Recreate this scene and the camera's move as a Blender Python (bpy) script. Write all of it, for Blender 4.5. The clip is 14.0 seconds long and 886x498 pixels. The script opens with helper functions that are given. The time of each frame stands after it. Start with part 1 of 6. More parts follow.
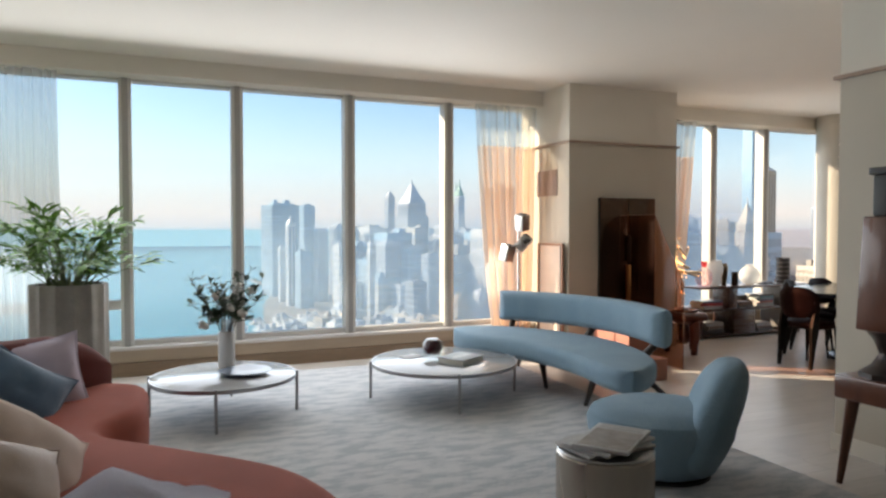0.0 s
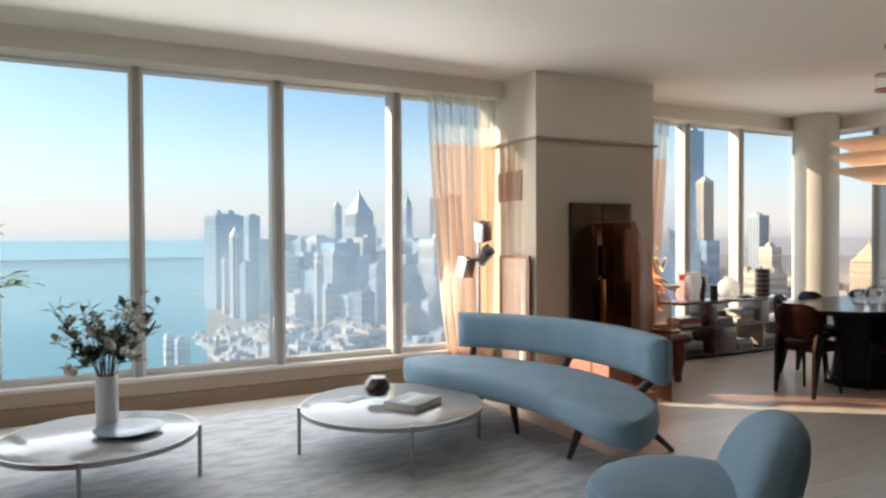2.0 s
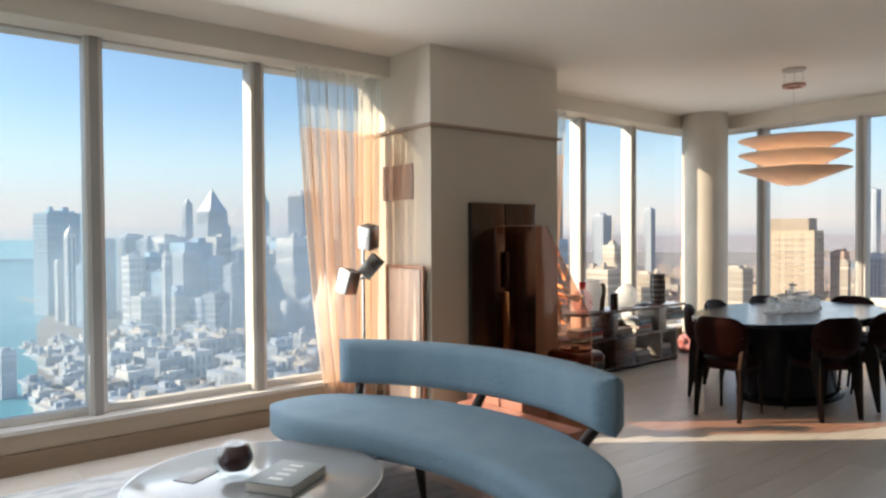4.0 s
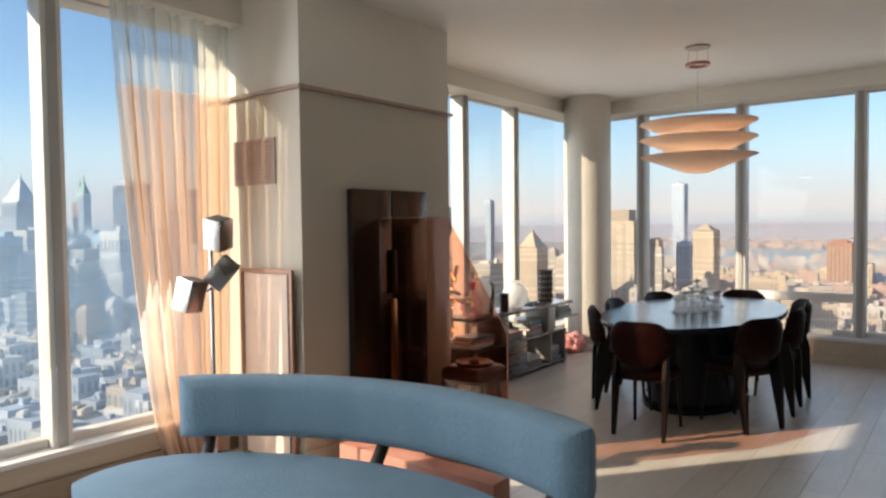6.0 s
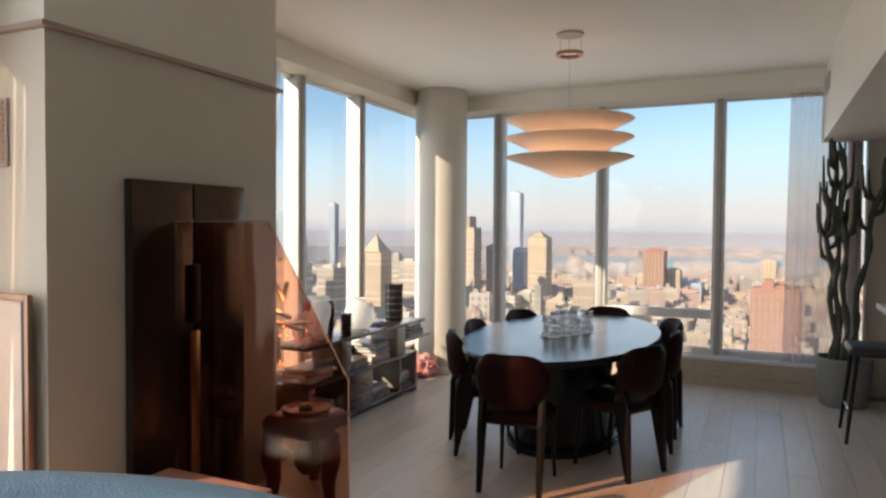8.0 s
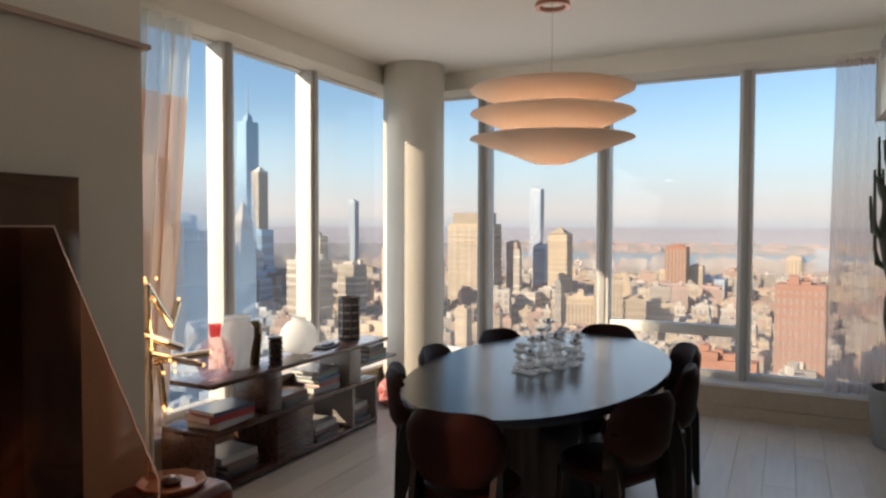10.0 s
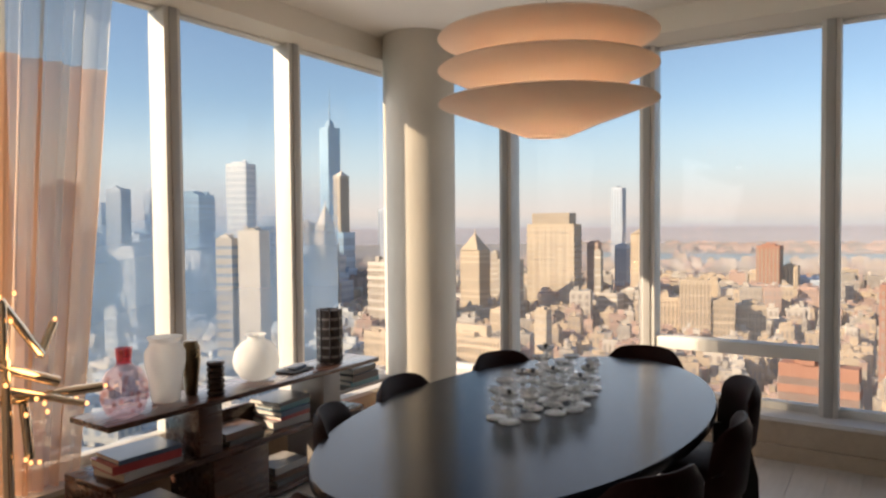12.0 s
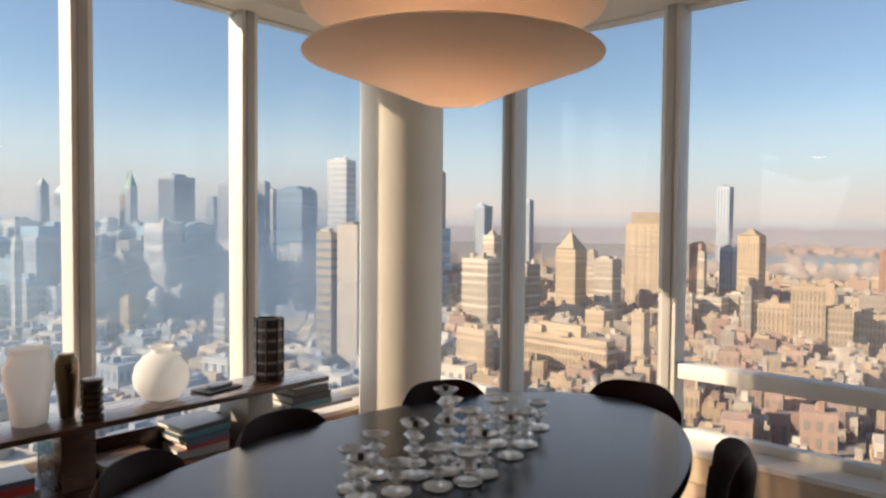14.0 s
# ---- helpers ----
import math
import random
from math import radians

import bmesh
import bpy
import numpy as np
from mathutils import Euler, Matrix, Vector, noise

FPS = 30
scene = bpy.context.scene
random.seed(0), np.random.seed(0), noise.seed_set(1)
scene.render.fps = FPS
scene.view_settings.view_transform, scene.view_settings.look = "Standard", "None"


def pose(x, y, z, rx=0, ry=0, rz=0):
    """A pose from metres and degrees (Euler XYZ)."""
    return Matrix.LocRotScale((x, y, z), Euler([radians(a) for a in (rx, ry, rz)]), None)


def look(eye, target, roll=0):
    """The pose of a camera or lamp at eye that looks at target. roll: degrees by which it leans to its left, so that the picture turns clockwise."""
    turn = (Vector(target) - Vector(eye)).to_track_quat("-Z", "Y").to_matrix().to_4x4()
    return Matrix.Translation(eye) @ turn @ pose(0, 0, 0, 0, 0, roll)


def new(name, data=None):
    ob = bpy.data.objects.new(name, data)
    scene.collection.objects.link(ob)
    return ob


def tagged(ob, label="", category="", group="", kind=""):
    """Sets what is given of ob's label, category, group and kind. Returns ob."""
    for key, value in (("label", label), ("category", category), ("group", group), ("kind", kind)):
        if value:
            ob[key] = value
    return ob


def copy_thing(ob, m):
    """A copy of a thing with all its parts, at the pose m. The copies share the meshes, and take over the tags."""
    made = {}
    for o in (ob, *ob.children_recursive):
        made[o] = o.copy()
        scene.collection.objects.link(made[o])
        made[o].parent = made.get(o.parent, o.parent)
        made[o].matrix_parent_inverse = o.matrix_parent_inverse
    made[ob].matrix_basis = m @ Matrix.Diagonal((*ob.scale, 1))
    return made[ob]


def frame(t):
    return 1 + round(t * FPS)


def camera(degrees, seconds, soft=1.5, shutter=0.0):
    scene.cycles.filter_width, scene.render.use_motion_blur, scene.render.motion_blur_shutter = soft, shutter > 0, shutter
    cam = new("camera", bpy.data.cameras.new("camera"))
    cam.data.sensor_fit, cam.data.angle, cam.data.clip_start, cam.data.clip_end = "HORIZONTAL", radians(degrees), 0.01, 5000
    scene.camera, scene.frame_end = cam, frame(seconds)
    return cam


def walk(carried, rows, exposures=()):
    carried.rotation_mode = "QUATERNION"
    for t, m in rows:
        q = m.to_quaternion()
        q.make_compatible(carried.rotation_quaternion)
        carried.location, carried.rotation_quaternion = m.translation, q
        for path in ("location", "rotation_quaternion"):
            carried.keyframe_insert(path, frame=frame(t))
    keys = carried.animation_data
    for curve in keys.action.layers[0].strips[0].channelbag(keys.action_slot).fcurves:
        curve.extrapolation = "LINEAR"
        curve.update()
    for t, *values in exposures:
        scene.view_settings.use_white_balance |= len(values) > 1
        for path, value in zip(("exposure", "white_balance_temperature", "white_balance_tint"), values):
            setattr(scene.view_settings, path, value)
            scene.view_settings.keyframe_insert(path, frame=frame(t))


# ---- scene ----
cam = camera(66.0, 14.0, soft=2.5)
PATH = [
    (0, (0.372, 0.267, 1.401), (1.151, 2.108, 1.338), 0.0),
    (0.5, (0.504, 0.488, 1.42), (1.303, 2.32, 1.361), 0.3),
    (1, (0.604, 0.724, 1.402), (1.423, 2.548, 1.355), 0.5),
    (1.5, (0.697, 1.007, 1.436), (1.555, 2.814, 1.395), 0.3),
    (2, (0.807, 1.273, 1.406), (1.724, 3.05, 1.371), -0.3),
    (2.5, (0.938, 1.548, 1.442), (1.939, 3.279, 1.401), -0.6),
    (3, (1.023, 1.808, 1.436), (2.118, 3.482, 1.398), -0.7),
    (5.5, (1.641, 3.123, 1.521), (3.132, 4.455, 1.458), -0.3),
    (6, (1.786, 3.337, 1.486), (3.36, 4.569, 1.416), -0.7),
    (6.5, (1.951, 3.552, 1.509), (3.595, 4.687, 1.435), -0.6),
    (7, (2.14, 3.719, 1.52), (3.846, 4.761, 1.447), 0.1),
    (7.5, (2.373, 3.845, 1.524), (4.139, 4.78, 1.461), 0.0),
    (8, (2.664, 3.894, 1.508), (4.476, 4.739, 1.449), 0.4),
    (8.2, (2.801, 3.921, 1.516), (4.627, 4.735, 1.459), 0.5),
    (10.3, (4.015, 3.986, 1.543), (5.786, 4.914, 1.478), 0.1),
    (11, (4.381, 4.0, 1.513), (6.108, 5.007, 1.463), -0.1),
    (11.5, (4.665, 3.998, 1.526), (6.362, 5.055, 1.468), -0.3),
    (12, (4.96, 3.954, 1.516), (6.63, 5.052, 1.451), -0.5),
    (12.5, (5.22, 3.926, 1.501), (6.87, 5.054, 1.433), -0.3),
    (13, (5.502, 3.899, 1.508), (7.134, 5.052, 1.419), 0.1),
    (13.5, (5.752, 3.854, 1.502), (7.348, 5.056, 1.417), 0.3),
    (14, (6.041, 3.786, 1.519), (7.542, 5.106, 1.445), 0.5),
]
walk(cam, [(t, look(eye, target, roll)) for t, eye, target, roll in PATH], [(0, 0.95, 6500, 10), (3, 0.90, 6450, 10), (6.5, 0.78, 6250, 9), (8.2, 0.80, 6350, 10), (10.5, 0.70, 6400, 11), (11, 0.72, 6850, 13), (14, 0.60, 6850, 14)])

# ---- world, sun, large lights ----
SUN = Vector((0.790, -0.613, -0.475)).normalized()
world = bpy.data.worlds.new("sky")
scene.world = world
world.use_nodes = True
wt = world.node_tree
sky = wt.nodes.new("ShaderNodeTexSky")
sky.sky_type, sky.sun_disc = "NISHITA", False
sky.sun_elevation, sky.sun_rotation = radians(25.4), radians(-52.2)
sky.altitude, sky.air_density, sky.dust_density, sky.ozone_density = 200, 1.0, 0.55, 2.2
wt.links.new(sky.outputs[0], wt.nodes["Background"].inputs[0])
wt.nodes["Background"].inputs[1].default_value = 0.105

sun = new("sun", bpy.data.lights.new("sun", "SUN"))
sun.data.energy, sun.data.angle, sun.data.color = 4.8, radians(0.6), (1.0, 0.82, 0.60)
sun.rotation_euler = SUN.to_track_quat("-Z", "Y").to_euler()


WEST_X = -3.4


def sky_panel(name, m, w, h, watts, colour=(0.86, 0.93, 1.0)):
    """Area lamp added for the daylight of the open sky at one window wall."""
    d = bpy.data.lights.new(name, "AREA")
    d.shape, d.size, d.size_y, d.energy, d.color = "RECTANGLE", w, h, watts, colour
    ob = new(name, d)
    ob.matrix_world = m
    return ob


sky_panel("window_light", look((0.9, 7.08, 1.6), (0.9, 2.6, 0.3)), 6.4, 2.1, 68, (0.96, 0.98, 1.0))
sky_panel("window_light", look((7.9, 7.2, 1.5), (7.9, 4.4, 1.3)), 2.4, 2.0, 8, (0.95, 0.95, 0.96))
sky_panel("window_light", look((9.58, 5.0, 1.5), (6.4, 5.0, 1.35)), 3.2, 2.0, 7, (0.95, 0.95, 0.96))
# lamp at an added, unseen west window, brightens the partition and floor
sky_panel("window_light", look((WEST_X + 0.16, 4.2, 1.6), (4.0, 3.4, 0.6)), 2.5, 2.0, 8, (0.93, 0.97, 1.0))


# ---- materials ----
def mat(name, a, b=None, rough=0.5, metal=0.0, scale=6.0, fine=60.0, bump=0.05, stretch=(1, 1, 1), island=0.0, coat=0.0, sheen=0.0, spread=0.25, spec=0.5):
    """A surface whose colour drifts between a and b at two scales, with fine relief."""
    m = bpy.data.materials.new(name)
    m.use_nodes = True
    t = m.node_tree
    p = t.nodes["Principled BSDF"]
    b = b or tuple(c * 0.86 for c in a)
    co = t.nodes.new("ShaderNodeTexCoord")
    mp = t.nodes.new("ShaderNodeMapping")
    mp.inputs["Scale"].default_value = stretch
    t.links.new(co.outputs["Object"], mp.inputs[0])
    n1, n2 = t.nodes.new("ShaderNodeTexNoise"), t.nodes.new("ShaderNodeTexNoise")
    for n, s in ((n1, scale), (n2, fine)):
        n.inputs["Scale"].default_value, n.inputs["Detail"].default_value = s, 4
        t.links.new(mp.outputs[0], n.inputs["Vector"])
    mx = t.nodes.new("ShaderNodeMath")
    mx.operation = "MULTIPLY_ADD"
    mx.inputs[1].default_value = spread
    t.links.new(n2.outputs["Fac"], mx.inputs[0])
    t.links.new(n1.outputs["Fac"], mx.inputs[2])
    ramp = t.nodes.new("ShaderNodeValToRGB")
    ramp.color_ramp.elements[0].position, ramp.color_ramp.elements[1].position = 0.35, 0.85
    ramp.color_ramp.elements[0].color, ramp.color_ramp.elements[1].color = (*a, 1), (*b, 1)
    t.links.new(mx.outputs[0], ramp.inputs[0])
    out = ramp.outputs[0]
    if island:
        g = t.nodes.new("ShaderNodeNewGeometry")
        o = t.nodes.new("ShaderNodeObjectInfo")
        add = t.nodes.new("ShaderNodeMath")
        add.operation = "ADD"
        t.links.new(g.outputs["Random Per Island"], add.inputs[0])
        t.links.new(o.outputs["Random"], add.inputs[1])
        fr = t.nodes.new("ShaderNodeMath")
        fr.operation = "FRACT"
        t.links.new(add.outputs[0], fr.inputs[0])
        mr = t.nodes.new("ShaderNodeMapRange")
        mr.inputs["To Min"].default_value, mr.inputs["To Max"].default_value = 1 - island, 1 + island
        t.links.new(fr.outputs[0], mr.inputs[0])
        hsv = t.nodes.new("ShaderNodeHueSaturation")
        t.links.new(mr.outputs[0], hsv.inputs["Value"])
        t.links.new(out, hsv.inputs["Color"])
        out = hsv.outputs[0]
    t.links.new(out, p.inputs["Base Color"])
    rr = t.nodes.new("ShaderNodeMapRange")
    rr.inputs["To Min"].default_value, rr.inputs["To Max"].default_value = max(0.02, rough - 0.07), min(1, rough + 0.07)
    t.links.new(n1.outputs["Fac"], rr.inputs[0])
    t.links.new(rr.outputs[0], p.inputs["Roughness"])
    p.inputs["Metallic"].default_value = metal
    p.inputs["Coat Weight"].default_value = coat
    p.inputs["Specular IOR Level"].default_value = spec
    p.inputs["Sheen Weight"].default_value = sheen
    if bump:
        bp = t.nodes.new("ShaderNodeBump")
        bp.inputs["Strength"].default_value, bp.inputs["Distance"].default_value = bump, 0.01
        t.links.new(n2.outputs["Fac"], bp.inputs["Height"])
        t.links.new(bp.outputs[0], p.inputs["Normal"])
    return m


def clear(name, tint, gloss=0.05, see=1.0, rough=0.02):
    """Thin glass: sees straight through with a tint, with a Fresnel-driven gloss."""
    m = bpy.data.materials.new(name)
    m.use_nodes = True
    t = m.node_tree
    for n in list(t.nodes):
        if n.type == "BSDF_PRINCIPLED":
            t.nodes.remove(n)
    tr, gl, mx = t.nodes.new("ShaderNodeBsdfTransparent"), t.nodes.new("ShaderNodeBsdfGlossy"), t.nodes.new("ShaderNodeMixShader")
    lw, pw, ml = t.nodes.new("ShaderNodeLayerWeight"), t.nodes.new("ShaderNodeMath"), t.nodes.new("ShaderNodeMath")
    pw.operation, ml.operation = "POWER", "MULTIPLY_ADD"
    pw.inputs[1].default_value, ml.inputs[1].default_value, ml.inputs[2].default_value = 4.0, 0.35, gloss
    t.links.new(lw.outputs["Facing"], pw.inputs[0])
    t.links.new(pw.outputs[0], ml.inputs[0])
    tr.inputs[0].default_value = (*tint, 1)
    gl.inputs["Roughness"].default_value = rough
    t.links.new(ml.outputs[0], mx.inputs[0])
    t.links.new(tr.outputs[0], mx.inputs[1])
    t.links.new(gl.outputs[0], mx.inputs[2])
    t.links.new(mx.outputs[0], t.nodes["Material Output"].inputs[0])
    return m


def cloth_sheer(name, colour, see, glow=0.6):
    """Sheer curtain: part open weave, part cloth that lets light through."""
    m = bpy.data.materials.new(name)
    m.use_nodes = True
    t = m.node_tree
    for n in list(t.nodes):
        if n.type == "BSDF_PRINCIPLED":
            t.nodes.remove(n)
    tr, df, tl = t.nodes.new("ShaderNodeBsdfTransparent"), t.nodes.new("ShaderNodeBsdfDiffuse"), t.nodes.new("ShaderNodeBsdfTranslucent")
    tr.inputs[0].default_value = (*[0.4 + 0.6 * c for c in colour], 1)
    nz = t.nodes.new("ShaderNodeTexNoise")
    nz.inputs["Scale"].default_value = 3.0
    rp = t.nodes.new("ShaderNodeValToRGB")
    rp.color_ramp.elements[0].color = (*colour, 1)
    rp.color_ramp.elements[1].color = (*[min(0.95, c * 1.12) for c in colour], 1)
    t.links.new(nz.outputs["Fac"], rp.inputs[0])
    for n in (df, tl):
        t.links.new(rp.outputs[0], n.inputs[0])
    a, b = t.nodes.new("ShaderNodeMixShader"), t.nodes.new("ShaderNodeMixShader")
    a.inputs[0].default_value, b.inputs[0].default_value = glow, see
    t.links.new(df.outputs[0], a.inputs[1])
    t.links.new(tl.outputs[0], a.inputs[2])
    t.links.new(a.outputs[0], b.inputs[1])
    t.links.new(tr.outputs[0], b.inputs[2])
    t.links.new(b.outputs[0], t.nodes["Material Output"].inputs[0])
    return m


def glow(name, colour, power):
    m = bpy.data.materials.new(name)
    m.use_nodes = True
    p = m.node_tree.nodes["Principled BSDF"]
    p.inputs["Base Color"].default_value = (*colour, 1)
    p.inputs["Emission Color"].default_value = (*colour, 1)
    p.inputs["Emission Strength"].default_value = power
    return m


PAINT = mat("warm_white_paint", (0.76, 0.71, 0.62), (0.72, 0.67, 0.58), 0.6, scale=1.5, fine=120, bump=0.03)
PAINT_LOW = mat("greige_wall_paint", (0.57, 0.51, 0.415), (0.52, 0.465, 0.38), 0.65, scale=1.5, fine=120, bump=0.04)
CEIL = mat("ceiling_paint", (0.82, 0.77, 0.69), (0.79, 0.74, 0.66), 0.7, scale=1.0, fine=90, bump=0.02)
OAK = mat("grey_oak_plank", (0.57, 0.525, 0.475), (0.495, 0.455, 0.41), 0.33, scale=2.5, fine=18, bump=0.02, stretch=(1, 9, 1), island=0.07, spec=0.9)
WOOD_BASE = mat("tan_wood_panel", (0.52, 0.42, 0.31), (0.44, 0.35, 0.26), 0.5, scale=2, fine=20, stretch=(1, 8, 8))
# unseen back walls, darkened so that less light bounces onto the seating
DARK_UNSEEN_WALL = mat("dark_unseen_wall", (0.16, 0.12, 0.09), (0.12, 0.09, 0.065), 0.5, scale=2, fine=20, stretch=(8, 8, 1))
ALU = mat("white_aluminium", (0.72, 0.70, 0.66), (0.66, 0.64, 0.60), 0.45, scale=3, fine=80, bump=0.01)
ALU_DARK = mat("grey_aluminium", (0.42, 0.40, 0.38), (0.36, 0.35, 0.33), 0.45, scale=3, fine=80, bump=0.01)
STONE_SILL = mat("pale_sill_stone", (0.74, 0.71, 0.68), (0.66, 0.63, 0.60), 0.4, scale=4, fine=50)
GLASS = clear("window_glass", (0.97, 0.985, 0.98), 0.015)
RAIL = mat("taupe_rail", (0.42, 0.31, 0.24), (0.36, 0.26, 0.20), 0.5, scale=5)


# ---- building helpers ----
def box_into(bm, x0, y0, z0, x1, y1, z1, bevel=0.0, seg=2):
    r = bmesh.ops.create_cube(bm, size=1.0)
    for v in r["verts"]:
        v.co = Vector((x0 + (v.co.x + 0.5) * (x1 - x0), y0 + (v.co.y + 0.5) * (y1 - y0), z0 + (v.co.z + 0.5) * (z1 - z0)))
    if bevel:
        es = list({e for v in r["verts"] for e in v.link_edges})
        bmesh.ops.bevel(bm, geom=es, offset=bevel, segments=seg, profile=0.5, affect="EDGES")
    return bm


def box(x0, y0, z0, x1, y1, z1, bevel=0.0, seg=2):
    return box_into(bmesh.new(), x0, y0, z0, x1, y1, z1, bevel, seg)


def lathe(profile, n=32, cx=0.0, cy=0.0, closed=False):
    """Turned solid from (radius, height) pairs."""
    bm = bmesh.new()
    rings = []
    for r, z in profile:
        rings.append([bm.verts.new((cx + r * math.cos(2 * math.pi * k / n), cy + r * math.sin(2 * math.pi * k / n), z)) for k in range(n)])
    for a, b in zip(rings, rings[1:]):
        for k in range(n):
            bm.faces.new((a[k], a[(k + 1) % n], b[(k + 1) % n], b[k]))
    if closed:
        for k in range(n):
            bm.faces.new((rings[-1][k], rings[-1][(k + 1) % n], rings[0][(k + 1) % n], rings[0][k]))
    else:
        bm.faces.new(rings[0][::-1])
        bm.faces.new(rings[-1])
    bmesh.ops.recalc_face_normals(bm, faces=bm.faces)
    return bm


def tube_into(bm, pts, radius, n=10):
    """Round bar through points; radius may be one number or one for each point."""
    pts = [Vector(p) for p in pts]
    rad = radius if isinstance(radius, (list, tuple)) else [radius] * len(pts)
    rings = []
    for i, p in enumerate(pts):
        d = (pts[min(i + 1, len(pts) - 1)] - pts[max(i - 1, 0)]).normalized()
        u = d.cross(Vector((0, 0, 1)) if abs(d.z) < 0.9 else Vector((1, 0, 0))).normalized()
        w = d.cross(u)
        rings.append([bm.verts.new(p + rad[i] * (math.cos(2 * math.pi * k / n) * u + math.sin(2 * math.pi * k / n) * w)) for k in range(n)])
    for a, b in zip(rings, rings[1:]):
        for k in range(n):
            bm.faces.new((a[k], a[(k + 1) % n], b[(k + 1) % n], b[k]))
    bm.faces.new(rings[0])
    bm.faces.new(rings[-1][::-1])
    bmesh.ops.recalc_face_normals(bm, faces=bm.faces)
    return bm


def tube(pts, radius, n=10):
    return tube_into(bmesh.new(), pts, radius, n)


def mesh(name, bm, material, smooth=True):
    me = bpy.data.meshes.new(name)
    bm.to_mesh(me)
    bm.free()
    me.materials.append(material)
    if smooth:
        me.polygons.foreach_set("use_smooth", [True] * len(me.polygons))
        me.set_sharp_from_angle(angle=radians(38))
    return me


def part(name, bm, material, parent, label="", at=None, smooth=True):
    ob = new(name, mesh(name, bm, material, smooth))
    ob.parent = parent
    if at is not None:
        ob.matrix_basis = at
    return tagged(ob, label)


def solid(name, bm, material, label="", category="", kind="structure", smooth=True):
    return tagged(new(name, mesh(name, bm, material, smooth)), label, category, kind=kind)


def thing(name, label, category, at=None, group="", kind=""):
    ob = new(name)
    ob.empty_display_size = 0.1
    if at is not None:
        ob.matrix_basis = at
    return tagged(ob, label, category, group, kind)


# ---- structure ----
CZ, HEAD, SILL, RAILZ = 2.965, 2.80, 0.275, 2.335
WEST, SOUTH = -3.4, -2.4


def slab(name, x0, y0, z0, x1, y1, z1, material, label="", category="wall"):
    return solid(name, box(x0, y0, z0, x1, y1, z1), material, label, category, smooth=False)


slab("subfloor", WEST - 0.2, SOUTH - 0.2, -0.3, 10.2, 7.75, -0.022, mat("screed", (0.27, 0.24, 0.215), rough=0.9), "dark gaps under the plank floor", "floor")
slab("ceiling", WEST - 0.2, SOUTH - 0.2, CZ, 10.2, 7.75, CZ + 0.3, CEIL, "smooth off-white plaster ceiling", "ceiling")
slab("wall_west", WEST - 0.2, SOUTH, 0, WEST, 2.9, CZ, DARK_UNSEEN_WALL, "plain unseen wall darkened to cut bounced light")
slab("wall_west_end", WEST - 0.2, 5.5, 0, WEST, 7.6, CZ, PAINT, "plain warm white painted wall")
# base and bulkhead of the added west window, out of view
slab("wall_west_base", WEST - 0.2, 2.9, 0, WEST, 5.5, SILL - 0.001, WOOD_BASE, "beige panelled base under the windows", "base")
slab("bulkhead_west", WEST - 0.2, 2.9, HEAD + 0.001, WEST, 5.5, CZ, PAINT, "painted bulkhead over the added unseen west windows", "bulkhead")
slab("wall_south", WEST, SOUTH - 0.2, 0, 10.1, SOUTH, CZ, DARK_UNSEEN_WALL, "plain unseen wall darkened to cut bounced light")
slab("wall_east", 9.92, SOUTH, 0, 10.12, 3.02, CZ, PAINT_LOW, "greige wall beside the window")
slab("wall_partition", 4.33, SOUTH, 0, 5.0, 3.25, RAILZ - 0.012, PAINT_LOW, "pale painted wall end beside the kitchen")
slab("wall_partition_top", 4.33, SOUTH, RAILZ + 0.012, 5.0, 3.25, CZ, PAINT, "white band of wall above the rail")
slab("soffit", 5.0, SOUTH, 2.33, 9.92, 3.40, CZ, PAINT, "dropped white soffit over the kitchen", "soffit")
slab("bulkhead_living", WEST, 7.12, HEAD, 4.525, 7.62, CZ, PAINT, "painted bulkhead over the living windows", "bulkhead")
slab("bulkhead_dining", 6.0, 7.24, HEAD, 9.92, 7.62, CZ, PAINT, "painted bulkhead over the dining windows", "bulkhead")
slab("bulkhead_east", 9.62, 3.40, HEAD, 10.12, 7.24, CZ, PAINT, "painted bulkhead over the east windows", "bulkhead")
slab("window_base_living", WEST, 7.285, 0.13, 4.525, 7.62, SILL - 0.03, WOOD_BASE, "beige panelled base under the windows", "base")
slab("window_plinth_living", WEST, 7.262, 0, 4.525, 7.62, 0.127, mat("brown_wood_plinth", (0.30, 0.21, 0.14), (0.24, 0.17, 0.11), 0.5, stretch=(1, 8, 8)), "brown wooden plinth along the windows", "plinth")
slab("window_base_dining", 6.0, 7.28, 0, 9.92, 7.62, SILL - 0.03, WOOD_BASE, "beige panelled base under the windows", "base")
slab("window_base_east", 9.78, 3.02, 0.10, 10.12, 7.28, SILL - 0.03, WOOD_BASE, "beige panelled base under the windows", "base")
slab("window_plinth_east", 9.75, 3.02, 0, 10.12, 7.28, 0.097, WOOD_BASE, "low wooden plinth along the windows", "plinth")
slab("window_sill_living", WEST, 7.268, SILL - 0.028, 4.525, 7.62, SILL, STONE_SILL, "pale stone window sill", "sill")
slab("window_sill_dining", 6.0, 7.265, SILL - 0.028, 9.765, 7.62, SILL, STONE_SILL, "pale stone window sill", "sill")
slab("window_sill_east", 9.765, 3.02, SILL - 0.028, 10.12, 7.62, SILL, STONE_SILL, "pale stone window sill", "sill")

